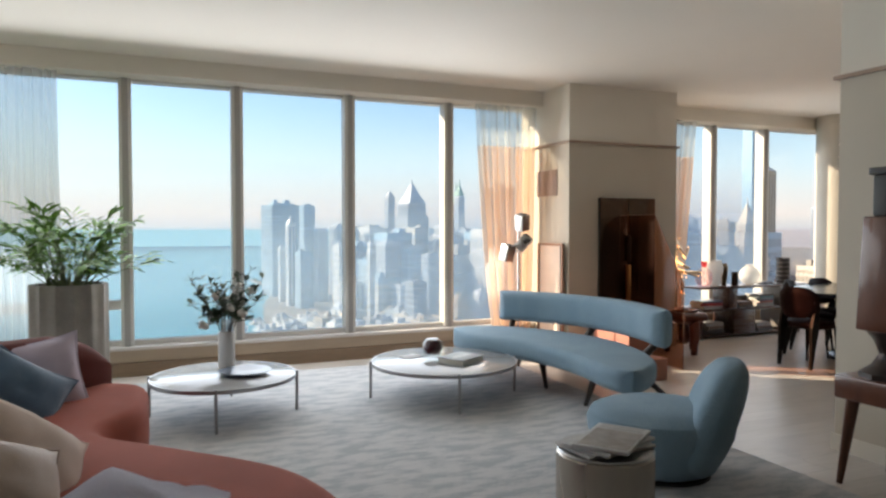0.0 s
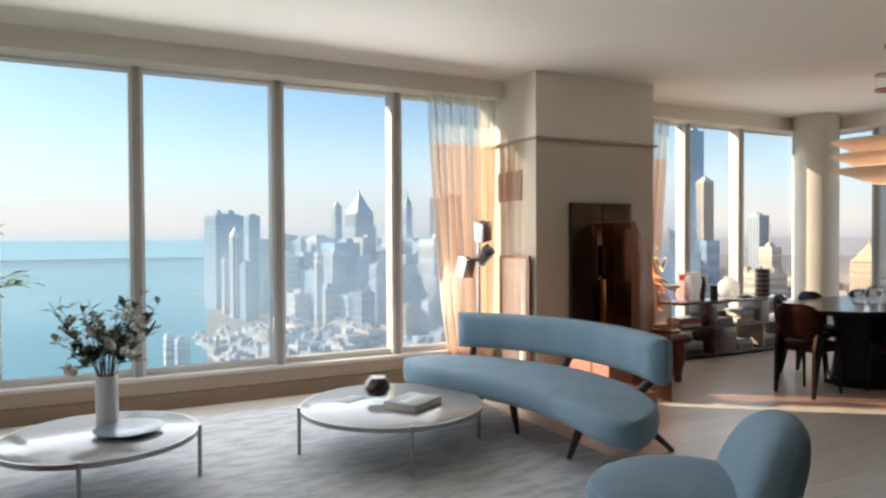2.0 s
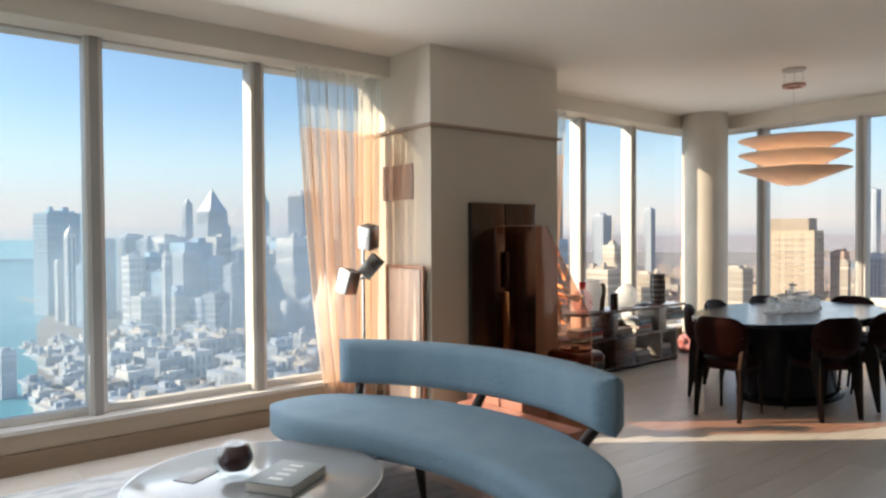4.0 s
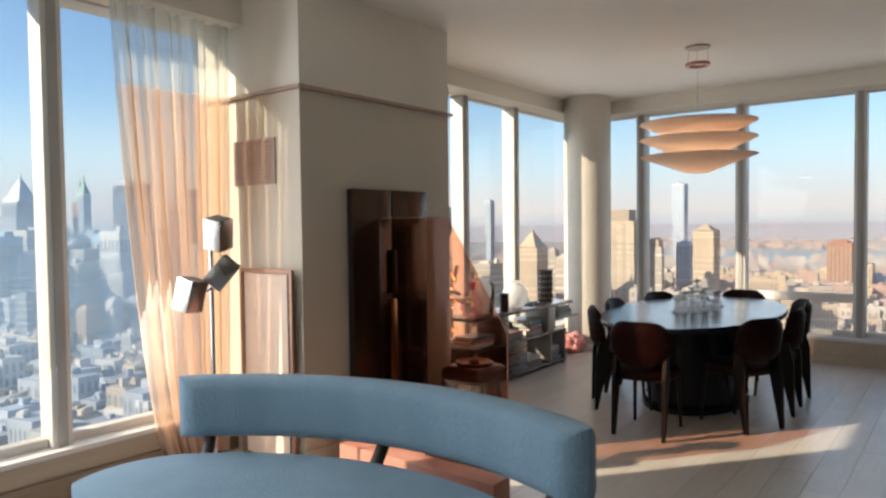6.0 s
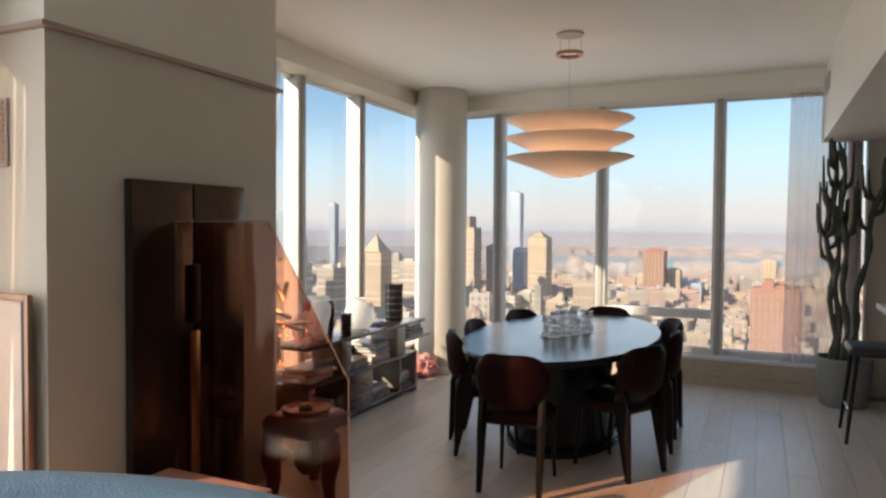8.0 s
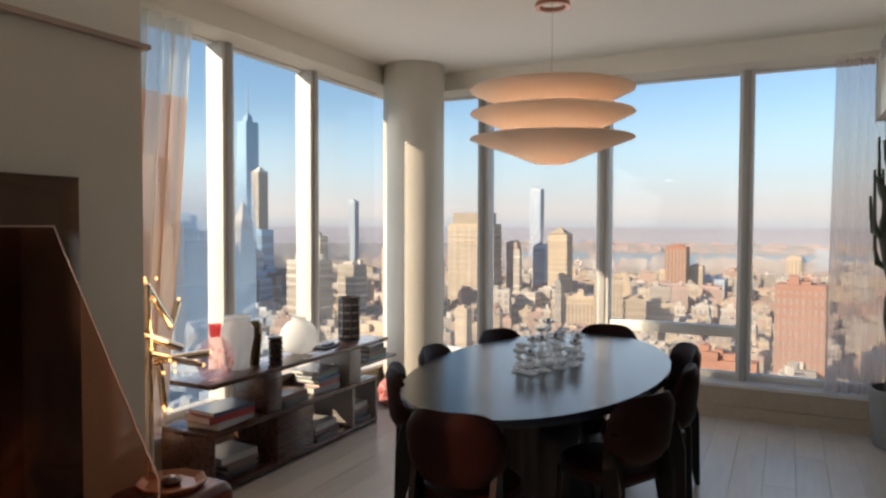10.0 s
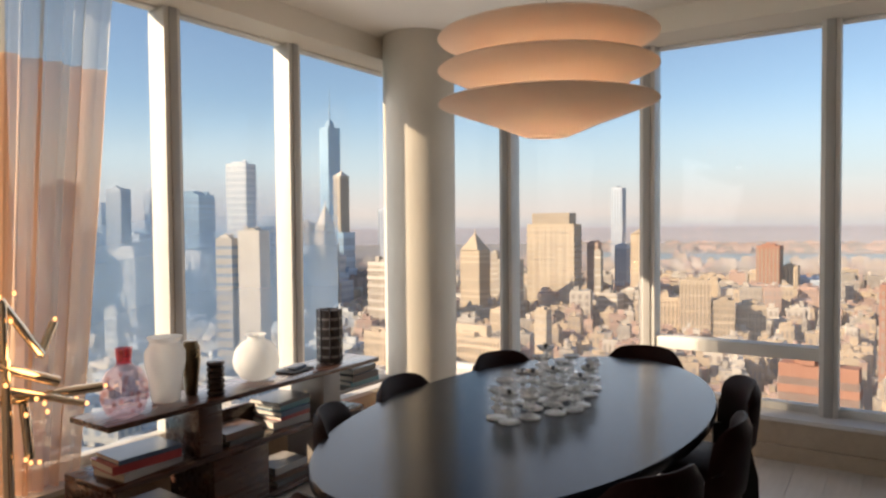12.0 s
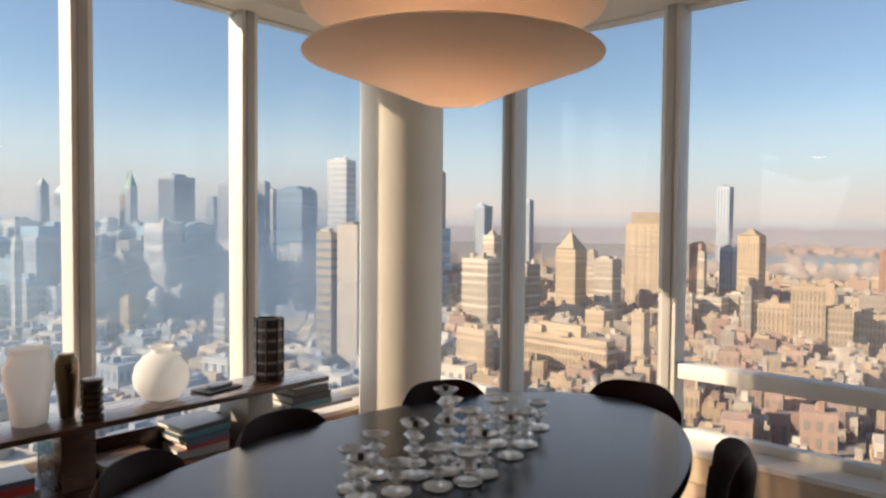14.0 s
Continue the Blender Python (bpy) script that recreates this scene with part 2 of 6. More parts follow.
# pier between the two rooms
slab("pier", 4.525, 6.57, 0, 6.0, 7.62, RAILZ - 0.012, PAINT_LOW, "greige pier between living and dining room", "pier")
slab("pier_top", 4.525, 6.57, RAILZ + 0.012, 6.0, 7.62, CZ, PAINT, "white band of the pier above the rail", "pier")
slab("pier_rail", 4.495, 6.54, RAILZ - 0.011, 6.03, 7.40, RAILZ + 0.011, RAIL, "thin taupe picture rail round the pier", "trim")
slab("partition_rail", 4.30, SOUTH, RAILZ - 0.011, 5.02, 3.28, RAILZ + 0.011, RAIL, "thin taupe picture rail on the wall end", "trim")
slab("baseboard_partition", 4.315, SOUTH, 0, 4.329, 3.265, 0.10, PAINT, "painted baseboard of the wall end", "baseboard")
slab("baseboard_pier", 4.51, 6.555, 0, 6.015, 6.569, 0.10, PAINT_LOW, "painted baseboard of the pier", "baseboard")

PLASTER = mat("greige_column_plaster", (0.56, 0.52, 0.44), (0.50, 0.46, 0.39), 0.7, scale=2, fine=90, bump=0.05)
column = thing("column", "round plastered off-white structural column at the window corner", "column", pose(9.277, 7.004, 0), kind="structure")
part("shaft", lathe([(0.274, 0.0), (0.274, CZ)], 64), PLASTER, column)
part("foot_ring", lathe([(0.286, 0.0), (0.286, 0.07), (0.275, 0.075)], 64), PAINT, column)
# added block out of view, keeps the sun off the left living windows
slab("building_wing", -9.0, 7.8, -30, -2.55, 11.25, 60, mat("shade_block_grey", (0.32, 0.31, 0.30), rough=0.5), "unseen grey block that shades the living windows", "wing")


# windows: mullions stand 0.15 deep, panes near their outer edge
def window_wall(name, along, fixed, joints, lo, hi, transoms=(), w=0.11, label="floor-to-ceiling window wall with pale mullions"):
    wall = thing(name, label, "window", kind="structure")

    def seg(a0, a1, f0, f1, z0, z1, nm, mt, bev=0.004):
        b = box(a0, f0, z0, a1, f1, z1, bev) if along == "x" else box(f0, a0, z0, f1, a1, z1, bev)
        return part(nm, b, mt, wall)

    for c in joints:
        seg(c - w / 2, c + w / 2, fixed, fixed + 0.15, SILL, HEAD, "mullion", ALU)
        seg(c - w / 2 + 0.028, c + w / 2 - 0.028, fixed - 0.012, fixed - 0.001, SILL, HEAD, "mullion_cover", ALU_DARK)
    edges = [lo] + list(joints) + [hi]
    for a, b in zip(edges, edges[1:]):
        if b - a < 0.2:
            continue
        a0, b0 = a + w / 2 + 0.001, b - w / 2 - 0.001
        seg(a0, b0, fixed + 0.05, fixed + 0.13, HEAD - 0.014, HEAD - 0.001, "head_frame", ALU)
        seg(a0, b0, fixed + 0.05, fixed + 0.13, SILL + 0.001, SILL + 0.05, "sill_frame", ALU)
        pane = seg(a0, b0, fixed + 0.085, fixed + 0.095, SILL + 0.05, HEAD - 0.014, "pane", GLASS, 0)
        pane.visible_shadow = False
        if any(a <= q <= b for q in transoms):
            seg(a0, b0, fixed + 0.02, fixed + 0.14, 0.625, 0.71, "transom", ALU)
    return wall


window_wall("window_1", "x", 7.34, (-2.15, -1.01, 0.13, 1.145, 2.295, 3.44), WEST, 4.58, transoms=(-0.5,))
window_wall("window_2", "x", 7.45, (6.49, 7.44, 8.41), 5.95, 9.5)
window_wall("window_3", "y", 9.92, (3.12, 4.28, 5.44, 6.60), 2.95, 7.5, transoms=(4.9,))
# added west window, never in view, opens the wall for more light
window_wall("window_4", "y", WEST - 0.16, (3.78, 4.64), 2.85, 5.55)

# ---- city outside ----
GZ = -120.0
EYE0 = (3.0, 3.5)
CITY_STONE = mat("pale_city_stone", (0.54, 0.48, 0.41), (0.45, 0.40, 0.345), 0.8, scale=0.05, fine=0.35, bump=0, island=0.3)
CITY_RED = mat("deep_red_brick", (0.38, 0.19, 0.13), (0.31, 0.155, 0.11), 0.85, scale=0.05, fine=0.4, bump=0)
CITY_BRICK = mat("red_city_brick", (0.47, 0.33, 0.27), (0.40, 0.28, 0.23), 0.85, scale=0.05, fine=0.4, bump=0, island=0.25)
CITY_TAN = mat("tan_city_brick", (0.54, 0.43, 0.315), (0.46, 0.365, 0.265), 0.85, scale=0.05, fine=0.4, bump=0, island=0.15)
CITY_GLASS = mat("blue_grey_tower_glass", (0.30, 0.44, 0.57), (0.24, 0.36, 0.48), 0.3, scale=0.03, fine=0.25, bump=0, island=0.2)
CITY_GREY = mat("grey_tower_cladding", (0.42, 0.47, 0.54), (0.35, 0.40, 0.47), 0.5, scale=0.04, fine=0.3, bump=0, island=0.2)
# stone with the pale blue of the haze put into its colour
CITY_HAZED = mat("hazed_masonry", (0.54, 0.55, 0.55), (0.45, 0.46, 0.47), 0.8, scale=0.05, fine=0.35, bump=0, island=0.3)
CITY_SLATE = mat("warm_grey_masonry", (0.34, 0.32, 0.30), (0.28, 0.265, 0.25), 0.8, scale=0.04, fine=0.3, bump=0, island=0.25)
CITY_SILVER = mat("silver_tower_cladding", (0.68, 0.69, 0.70), (0.60, 0.61, 0.63), 0.35, scale=0.04, fine=0.3, bump=0)
CITY_DARK = mat("dark_window_band", (0.30, 0.34, 0.40), (0.24, 0.28, 0.34), 0.25, scale=0.1, fine=1, bump=0)
WARM_STRIP = mat("brown_window_strip", (0.34, 0.27, 0.20), (0.27, 0.22, 0.17), 0.4, scale=0.1, fine=1, bump=0)
NORTH_WINDOW = mat("taupe_house_window", (0.36, 0.31, 0.28), (0.29, 0.25, 0.23), 0.5, scale=0.1, fine=1, bump=0)
COPPER_GREEN = mat("green_copper_roof", (0.22, 0.40, 0.36), (0.17, 0.32, 0.29), 0.6, scale=0.1, fine=1, bump=0)
GROUND = mat("city_ground", (0.30, 0.28, 0.26), (0.22, 0.21, 0.20), 0.9, scale=0.01, fine=0.08, bump=0)


def water_material():
    m = mat("harbour_water", (0.09, 0.32, 0.42), (0.07, 0.26, 0.35), 0.5, scale=0.002, fine=0.02, bump=0, spec=0.2)
    return m


WATER = water_material()


def place(bearing, dist):
    return EYE0[0] + dist * math.cos(radians(bearing)), EYE0[1] + dist * math.sin(radians(bearing))


def rise(dist, el):
    return 1.45 + dist * math.tan(radians(el))


solid("ground", box(-4700, -4700, GZ - 2, 4700, 4700, GZ), GROUND, "grey city ground out to the horizon", "ground", smooth=False)


def sector(name, b0, b1, r0, r1, z, material, label, category):
    bm = bmesh.new()
    n = 48
    a = [bm.verts.new((*place(b0 + (b1 - b0) * k / n, r0(k / n)), z)) for k in range(n + 1)]
    c = [bm.verts.new((*place(b0 + (b1 - b0) * k / n, r1(k / n)), z)) for k in range(n + 1)]
    for k in range(n):
        bm.faces.new((a[k], a[k + 1], c[k + 1], c[k]))
    bmesh.ops.recalc_face_normals(bm, faces=bm.faces)
    if bm.faces[:][0].normal.z < 0:
        bmesh.ops.reverse_faces(bm, faces=bm.faces)
    return solid(name, bm, material, label, category, smooth=False)


# open harbour, the inlet before the downtown point, and the river to the north
sector("harbour_water", 81.3, 190, lambda u: 250, lambda u: 4690, GZ + 1.0, WATER, "pale blue-green harbour water", "water")
sector("inlet_water", 76.3, 81.3, lambda u: 520 - 270 * u, lambda u: 740 + 440 * u, GZ + 1.0, WATER, "pale blue-green harbour water", "water")
sector("pier_land", 75.0, 82.0, lambda u: 330, lambda u: 760 + 820 * u - 500 * u ** 6, GZ + 1.6, GROUND, "low built-up land by the inlet", "ground")
sector("outer_water", 60, 81.3, lambda u: 1750, lambda u: 4690, GZ + 1.0, WATER, "pale blue-green harbour water", "water")
sector("embankment", 76.0, 83.0, lambda u: 742 + 840 * u, lambda u: 790 + 850 * u, GZ + 2.0, mat("sandy_embankment", (0.55, 0.47, 0.38), (0.46, 0.40, 0.33), 0.9, scale=0.02, fine=0.3, bump=0), "beige riverside embankment road", "embankment")
sector("river_water", -20, 22, lambda u: 1850 + 150 * math.sin(3 * u), lambda u: 3200 + 200 * math.sin(5 * u + 1), GZ + 1.0, WATER, "pale river between low shores", "water")


def tower(bearing, dist, wide, el, material, deep=None, turn=0.0, piers=0, bands=0, top="flat", top_el=None, name="tower", label="", pier_mat=None, setback=0.0, cap=0.0):
    """A tall building: shaft, dark window strips crossed by proud floor bands, crown and plant room on the roof."""
    turn = turn or (-22 if bearing > 44 else 0)
    x, y = place(bearing, dist)
    off = (bearing + 5 + turn + 45) % 90 - 45
    ratio = deep or 0.8
    w = dist * math.tan(radians(wide)) / (math.cos(radians(off)) + ratio * abs(math.sin(radians(off))))
    d = w * ratio
    h = rise(dist, el) - GZ
    tw = thing(name, label or "distant grey high-rise office building", "building", pose(x, y, GZ, 0, 0, bearing - 90 - off), group="towers of the city")
    bm = box(-w / 2, -d / 2, 0, w / 2, d / 2, h)
    if setback:
        box_into(bm, -w * 0.60, -d * 0.60, 0, w * 0.60, d * 0.60, h * (setback + 1) / 2)
        box_into(bm, -w * 0.72, -d * 0.72, 0, w * 0.72, d * 0.72, h * setback)
    part("shaft", bm, material, tw, smooth=False)
    lo = h * setback
    e = min(0.5, 0.010 * w)
    strip = pier_mat or (WARM_STRIP if material in (CITY_TAN, CITY_BRICK, CITY_STONE, CITY_RED, CITY_SLATE) else CITY_DARK)
    if piers:
        bm = bmesh.new()
        n = piers
        for k in range(n):
            c = -w / 2 + w * (k + 0.5) / n
            box_into(bm, c - w / n * 0.2, -d / 2 - e, lo, c + w / n * 0.2, -d / 2 + 0.3, h - 4)
            c = -d / 2 + d * (k + 0.5) / n
            for sx in (-1, 1):
                box_into(bm, sx * w / 2 - e, c - d / n * 0.2, lo, sx * w / 2 + e, c + d / n * 0.2, h - 4)
        tagged(part("window_strips", bm, strip, tw, smooth=False), kind="stuff")
    if bands or (piers and dist < 1000):
        n = bands or max(4, int((h - lo) / 7))
        bm = bmesh.new()
        for k in range(n):
            z = lo + (h - 4 - lo) * (k + 0.5) / n
            t = (h - 4 - lo) / n * 0.17
            box_into(bm, -w / 2 - 1.25 * e, -d / 2 - 1.25 * e, z - t, w / 2 + 1.25 * e, d / 2 + 1.25 * e, z + t)
        tagged(part("floor_bands", bm, material if piers else strip if pier_mat else CITY_DARK, tw, smooth=False), kind="stuff")
    if cap:
        part("top_floor", box(-w * 0.40, -d * 0.45, h, w * 0.40, d * 0.45, h + dist * math.tan(radians(cap))), WARM_STRIP, tw, "dark top floor", smooth=False)
    elif top == "flat":
        rng = random.Random(int(bearing * 100))
        bm = box(-w * 0.3, -d * 0.3, h, w * 0.2, d * 0.3, h + max(2.0, w * rng.uniform(0.05, 0.12)))
        for _ in range(3):
            cx, cy, q = rng.uniform(-0.35, 0.35) * w, rng.uniform(-0.35, 0.35) * d, rng.uniform(0.04, 0.1) * w
            box_into(bm, cx - q, cy - q, h, cx + q, cy + q, h + rng.uniform(1.5, 0.16 * w + 1.6))
        part("plant_room", bm, material, tw, smooth=False)
    else:
        h2 = rise(dist, top_el) - GZ
        if top == "pyramid":
            prof = [(0.65 * w, h), (0.40 * w, h + (h2 - h) * 0.28), (0.17 * w, h + (h2 - h) * 0.60), (0.05 * w, h + (h2 - h) * 0.74), (0.3, h2)]
        elif top == "spire_green":
            prof = [(0.60 * w, h), (0.34 * w, h + (h2 - h) * 0.32), (0.10 * w, h + (h2 - h) * 0.62), (0.3, h2)]
        else:
            prof = [(0.30 * w, h), (0.26 * w, h + (h2 - h) * 0.12), (0.05 * w, h + (h2 - h) * 0.22), (0.4, h2)]
        bm = lathe(prof, 4)
        bmesh.ops.rotate(bm, verts=bm.verts, cent=(0, 0, 0), matrix=Matrix.Rotation(radians(45), 3, "Z"))
        part("crown", bm, COPPER_GREEN if top == "spire_green" else material, tw, smooth=False)
    return tw


# towers of the harbour point, the old financial district and the low sunlit city
tower(80.52, 1243, 3.11, 1.8, CITY_GLASS, piers=9, bands=24, label="broad blue-grey glass office tower at the harbour")
tower(78.42, 1145, 1.27, 1.8, CITY_GLASS, piers=4, bands=20, label="slim blue glass tower beside the harbour")
tower(77.32, 1134, 1.17, -0.2, CITY_GREY, piers=4)
# three slim pale boxes put the sunlit west faces of the towers into colour
tower(81.04, 1220, 0.47, 0.98, CITY_SILVER, piers=2, label="slim pale box for a sunlit tower face")
tower(80.47, 1126, 0.68, -1.64, CITY_HAZED, piers=2, label="slim pale box for a sunlit tower face")
tower(79.78, 1065, 0.81, 0.27, CITY_SILVER, piers=2, top="pyramid", top_el=1.06, label="pale slanted-top box for a sunlit tower face")
tower(78.68, 1033, 1.48, -2.03, CITY_GLASS, piers=4, bands=14)
tower(75.68, 1248, 1.92, 0.14, CITY_GREY, piers=5, label="grey tower with a domed plant room")
tower(74.34, 1148, 1.38, -0.06, CITY_GREY, piers=4)
tower(75.54, 956, 1.62, -1.44, CITY_SILVER, piers=4, bands=10, label="pale faced office block near the bridge")
tower(74.22, 964, 1.04, -2.15, CITY_GREY, piers=3)
# pale box painted as the sunlit left edge of the grey slab
tower(73.14, 900, 0.75, -1.26, CITY_HAZED, piers=2, label="pale box for the sunlit edge of a grey slab")
tower(71.7, 881, 2.05, -1.25, CITY_GREY, piers=8, label="grey-blue ribbed office slab near the bridge")
tower(69.81, 881, 1.85, -1.88, CITY_GLASS, piers=6, bands=12)
tower(68.2, 824, 1.56, -2.29, CITY_GREY, piers=5)
tower(69.75, 786, 1.0, -7.57, CITY_HAZED, piers=3)
tower(71.59, 1298, 0.84, 2.57, CITY_GREY, piers=4, top="pyramid", top_el=3.21)
tower(69.74, 1248, 2.35, 2.01, CITY_GREY, piers=7, setback=0.72, top="pyramid", top_el=4.22, label="grey tower with a stepped pyramid crown")
tower(65.74, 1199, 0.87, 2.63, CITY_GREY, piers=3, top="spire_green", top_el=4.05, label="slim grey tower with a green spire")
tower(84.91, 615, 0.71, -7.59, CITY_SILVER, piers=3, label="pale end of a waterfront slab")
tower(83.94, 608, 1.25, -7.88, CITY_GREY, piers=5, bands=6, label="blue-grey apartment slab at the waterfront")
tower(65.69, 767, 1.2, -6.17, CITY_HAZED, piers=4)
tower(64.14, 784, 0.9, -5.38, CITY_HAZED, piers=3)
# another pale box in place of a sunlit slab edge
tower(73.21, 847, 0.68, -1.89, CITY_HAZED, piers=2, label="pale box for the sunlit edge of a grey slab")
tower(62.51, 1152, 2.67, 3.44, CITY_GREY, piers=16, label="tall grey office slab with fine vertical ribs")
tower(66.0, 1251, 1.09, 2.0, CITY_BRICK, piers=3, top="spire_green", top_el=3.79, label="stone tower with a green copper spire")
tower(67.24, 1151, 1.22, 0.14, CITY_HAZED, piers=4, setback=0.8)
tower(67.66, 1001, 1.33, -1.22, CITY_GREY, piers=4)
tower(64.13, 1052, 0.88, -0.44, CITY_HAZED, piers=3)
tower(64.95, 952, 0.99, -2.74, CITY_GREY, piers=3)
tower(66.61, 901, 1.16, -2.51, CITY_HAZED, piers=4, setback=0.8)
tower(63.22, 852, 1.39, -3.07, CITY_HAZED, piers=4, setback=0.85)
tower(60.57, 1052, 1.05, -0.24, CITY_HAZED, piers=3)
tower(59.88, 1202, 1.02, 1.92, CITY_GREY, piers=3)
tower(58.61, 1002, 1.72, 3.06, CITY_GREY, piers=5, label="tall pale grey office tower")
tower(60.86, 1337, 0.72, -2.34, CITY_HAZED, piers=2, label="pale stepped block lit by the sun")
tower(60.16, 1333, 1.02, -1.67, CITY_HAZED, piers=3, label="pale stepped block lit by the sun")
tower(55.33, 1052, 1.03, 2.66, CITY_SILVER, piers=4)
tower(53.97, 982, 1.84, 2.54, CITY_GREY, piers=8, label="dark grey office slab with fine ribs")
tower(52.4, 1082, 1.49, 2.34, CITY_GREY, piers=6)
tower(56.45, 1152, 0.81, 2.95, CITY_GREY, piers=3, top="spire", top_el=3.69)
tower(53.3, 902, 3.16, 2.68, CITY_GLASS, piers=10, label="wide hazy lilac glass office block")
tower(55.93, 1002, 1.02, 3.27, CITY_GREY, piers=3)
tower(49.64, 802, 2.31, 5.15, CITY_SILVER, piers=8, pier_mat=CITY_GREY, label="silver residential tower with rippled facade")
tower(50.7, 544, 1.84, -0.71, CITY_STONE, bands=16, label="white block with horizontal window bands")
tower(48.69, 536, 2.46, -0.14, CITY_STONE, label="tall cream windowless stone slab")
tower(65.78, 758, 1.49, -5.82, CITY_TAN, piers=3, label="yellow sunlit brick apartment slab")
tower(63.98, 757, 1.29, -5.37, CITY_SILVER, piers=4, label="white striped apartment slab")
tower(62.18, 763, 2.32, -5.28, CITY_GREY, piers=7, bands=6)
tower(59.0, 665, 1.46, -5.94, CITY_HAZED, piers=4, label="rosy brick apartment tower far below")
tower(60.33, 919, 1.27, -4.93, CITY_GREY, piers=4)
tower(69.43, 787, 1.84, -4.56, CITY_GREY, piers=5)
tower(42.6, 1702, 1.66, 8.15, CITY_GLASS, top="spire", top_el=11.52, label="very tall glass tower with a needle mast")
tower(41.7, 1202, 1.3, 4.24, CITY_STONE, piers=4, top="pyramid", top_el=4.8)
tower(43.02, 902, 1.48, 0.28, CITY_STONE, piers=5, setback=0.8, top="pyramid", top_el=2.38, label="pale gothic tower with pointed crown")
tower(44.66, 1002, 1.6, 0.43, CITY_STONE, piers=5)
tower(45.57, 952, 1.18, -1.8, CITY_GREY, piers=4)
tower(47.19, 1101, 1.3, 0.75, CITY_GREY, piers=5)
tower(46.76, 801, 1.74, -0.61, CITY_GREY, piers=6)
tower(37.74, 721, 3.68, -2.86, CITY_STONE, piers=14, bands=10, label="broad cream municipal block with a colonnade")
tower(37.06, 727, 1.59, -0.89, CITY_STONE, piers=5, top="spire", top_el=0.9, label="tiered cream tower over the municipal block")
tower(37.93, 1303, 1.6, 1.51, CITY_GREY, piers=4)
tower(34.16, 1303, 0.88, 2.0, CITY_GREY, piers=3, label="slender dark grey tower")
tower(34.28, 763, 2.38, -3.25, CITY_STONE, piers=7)
tower(30.59, 823, 2.47, -1.93, CITY_TAN, piers=7, top="pyramid", top_el=-0.17, label="golden stone tower with a pyramid roof")
tower(30.56, 772, 3.21, -6.8, CITY_TAN, piers=9)
tower(28.86, 903, 0.81, -2.14, CITY_STONE, piers=3)
tower(27.63, 804, 2.15, -2.71, CITY_STONE, piers=7, label="pale tan courthouse tower")
tower(28.22, 659, 2.25, -6.86, CITY_TAN, piers=9)
tower(24.06, 904, 4.4, 0.15, CITY_TAN, deep=0.3, piers=26, pier_mat=CITY_STONE, cap=0.9, label="broad tan stone slab with a dark top floor")
tower(18.88, 1501, 1.18, 3.03, CITY_GREY, piers=4, label="hazy tall glass tower of shifted boxes")
tower(18.55, 951, 1.27, -1.6, CITY_GREY, piers=4)
tower(16.93, 901, 1.97, -0.67, CITY_TAN, piers=7, top="pyramid", top_el=0.02, label="tan brick apartment tower with rounded crown")
tower(20.79, 901, 1.2, -1.38, CITY_BRICK, piers=4)
tower(20.44, 851, 0.69, -2.08, CITY_STONE, piers=3)
tower(19.52, 833, 1.6, -5.55, CITY_STONE, piers=5, setback=0.8)
tower(18.08, 837, 1.45, -5.3, CITY_STONE, piers=5)
tower(17.02, 701, 0.67, -4.59, CITY_SLATE, piers=3)
tower(15.85, 812, 1.65, -6.17, CITY_STONE, piers=5)
tower(19.47, 827, 2.04, -5.46, CITY_STONE, piers=6)
tower(17.76, 839, 1.79, -5.16, CITY_STONE, piers=6)
tower(15.43, 713, 2.42, -5.67, CITY_TAN, piers=8, turn=-20, pier_mat=WARM_STRIP)
tower(13.04, 694, 2.28, -4.28, CITY_TAN, piers=8, turn=-20, pier_mat=WARM_STRIP)
tower(11.01, 694, 1.7, -5.81, CITY_TAN, piers=6, turn=-20, pier_mat=WARM_STRIP)
tower(9.02, 726, 2.13, -6.07, CITY_TAN, piers=8, turn=-20, pier_mat=WARM_STRIP)
tower(24.95, 555, 1.4, -6.9, CITY_TAN, piers=4, bands=9, pier_mat=CITY_STONE, label="slim yellow brick apartment tower")
tower(30.83, 510, 7.61, -8.96, CITY_TAN, deep=0.15, piers=24, label="long tan apartment slab far below")
tower(38.41, 496, 3.03, -8.6, CITY_TAN, deep=0.3, piers=9, label="tan apartment slab far below")
tower(7.72, 1035, 1.86, -1.62, CITY_RED, piers=6, label="red brick tower with stepped roof")
tower(6.27, 1046, 1.19, -3.12, CITY_TAN, piers=4)
tower(5.13, 1069, 2.33, -4.08, CITY_GREY, piers=6)
tower(-0.59, 1299, 1.05, -2.25, CITY_TAN, piers=4)
tower(-2.47, 1325, 1.01, -1.81, CITY_GREY, piers=4)
tower(-1.07, 523, 3.45, -4.25, CITY_RED, piers=8, label="orange brick apartment slab near the window")
tower(4.42, 231, 5.36, -10.19, CITY_RED, deep=0.3, piers=46, pier_mat=NORTH_WINDOW, label="long red brick apartment slab below the window")


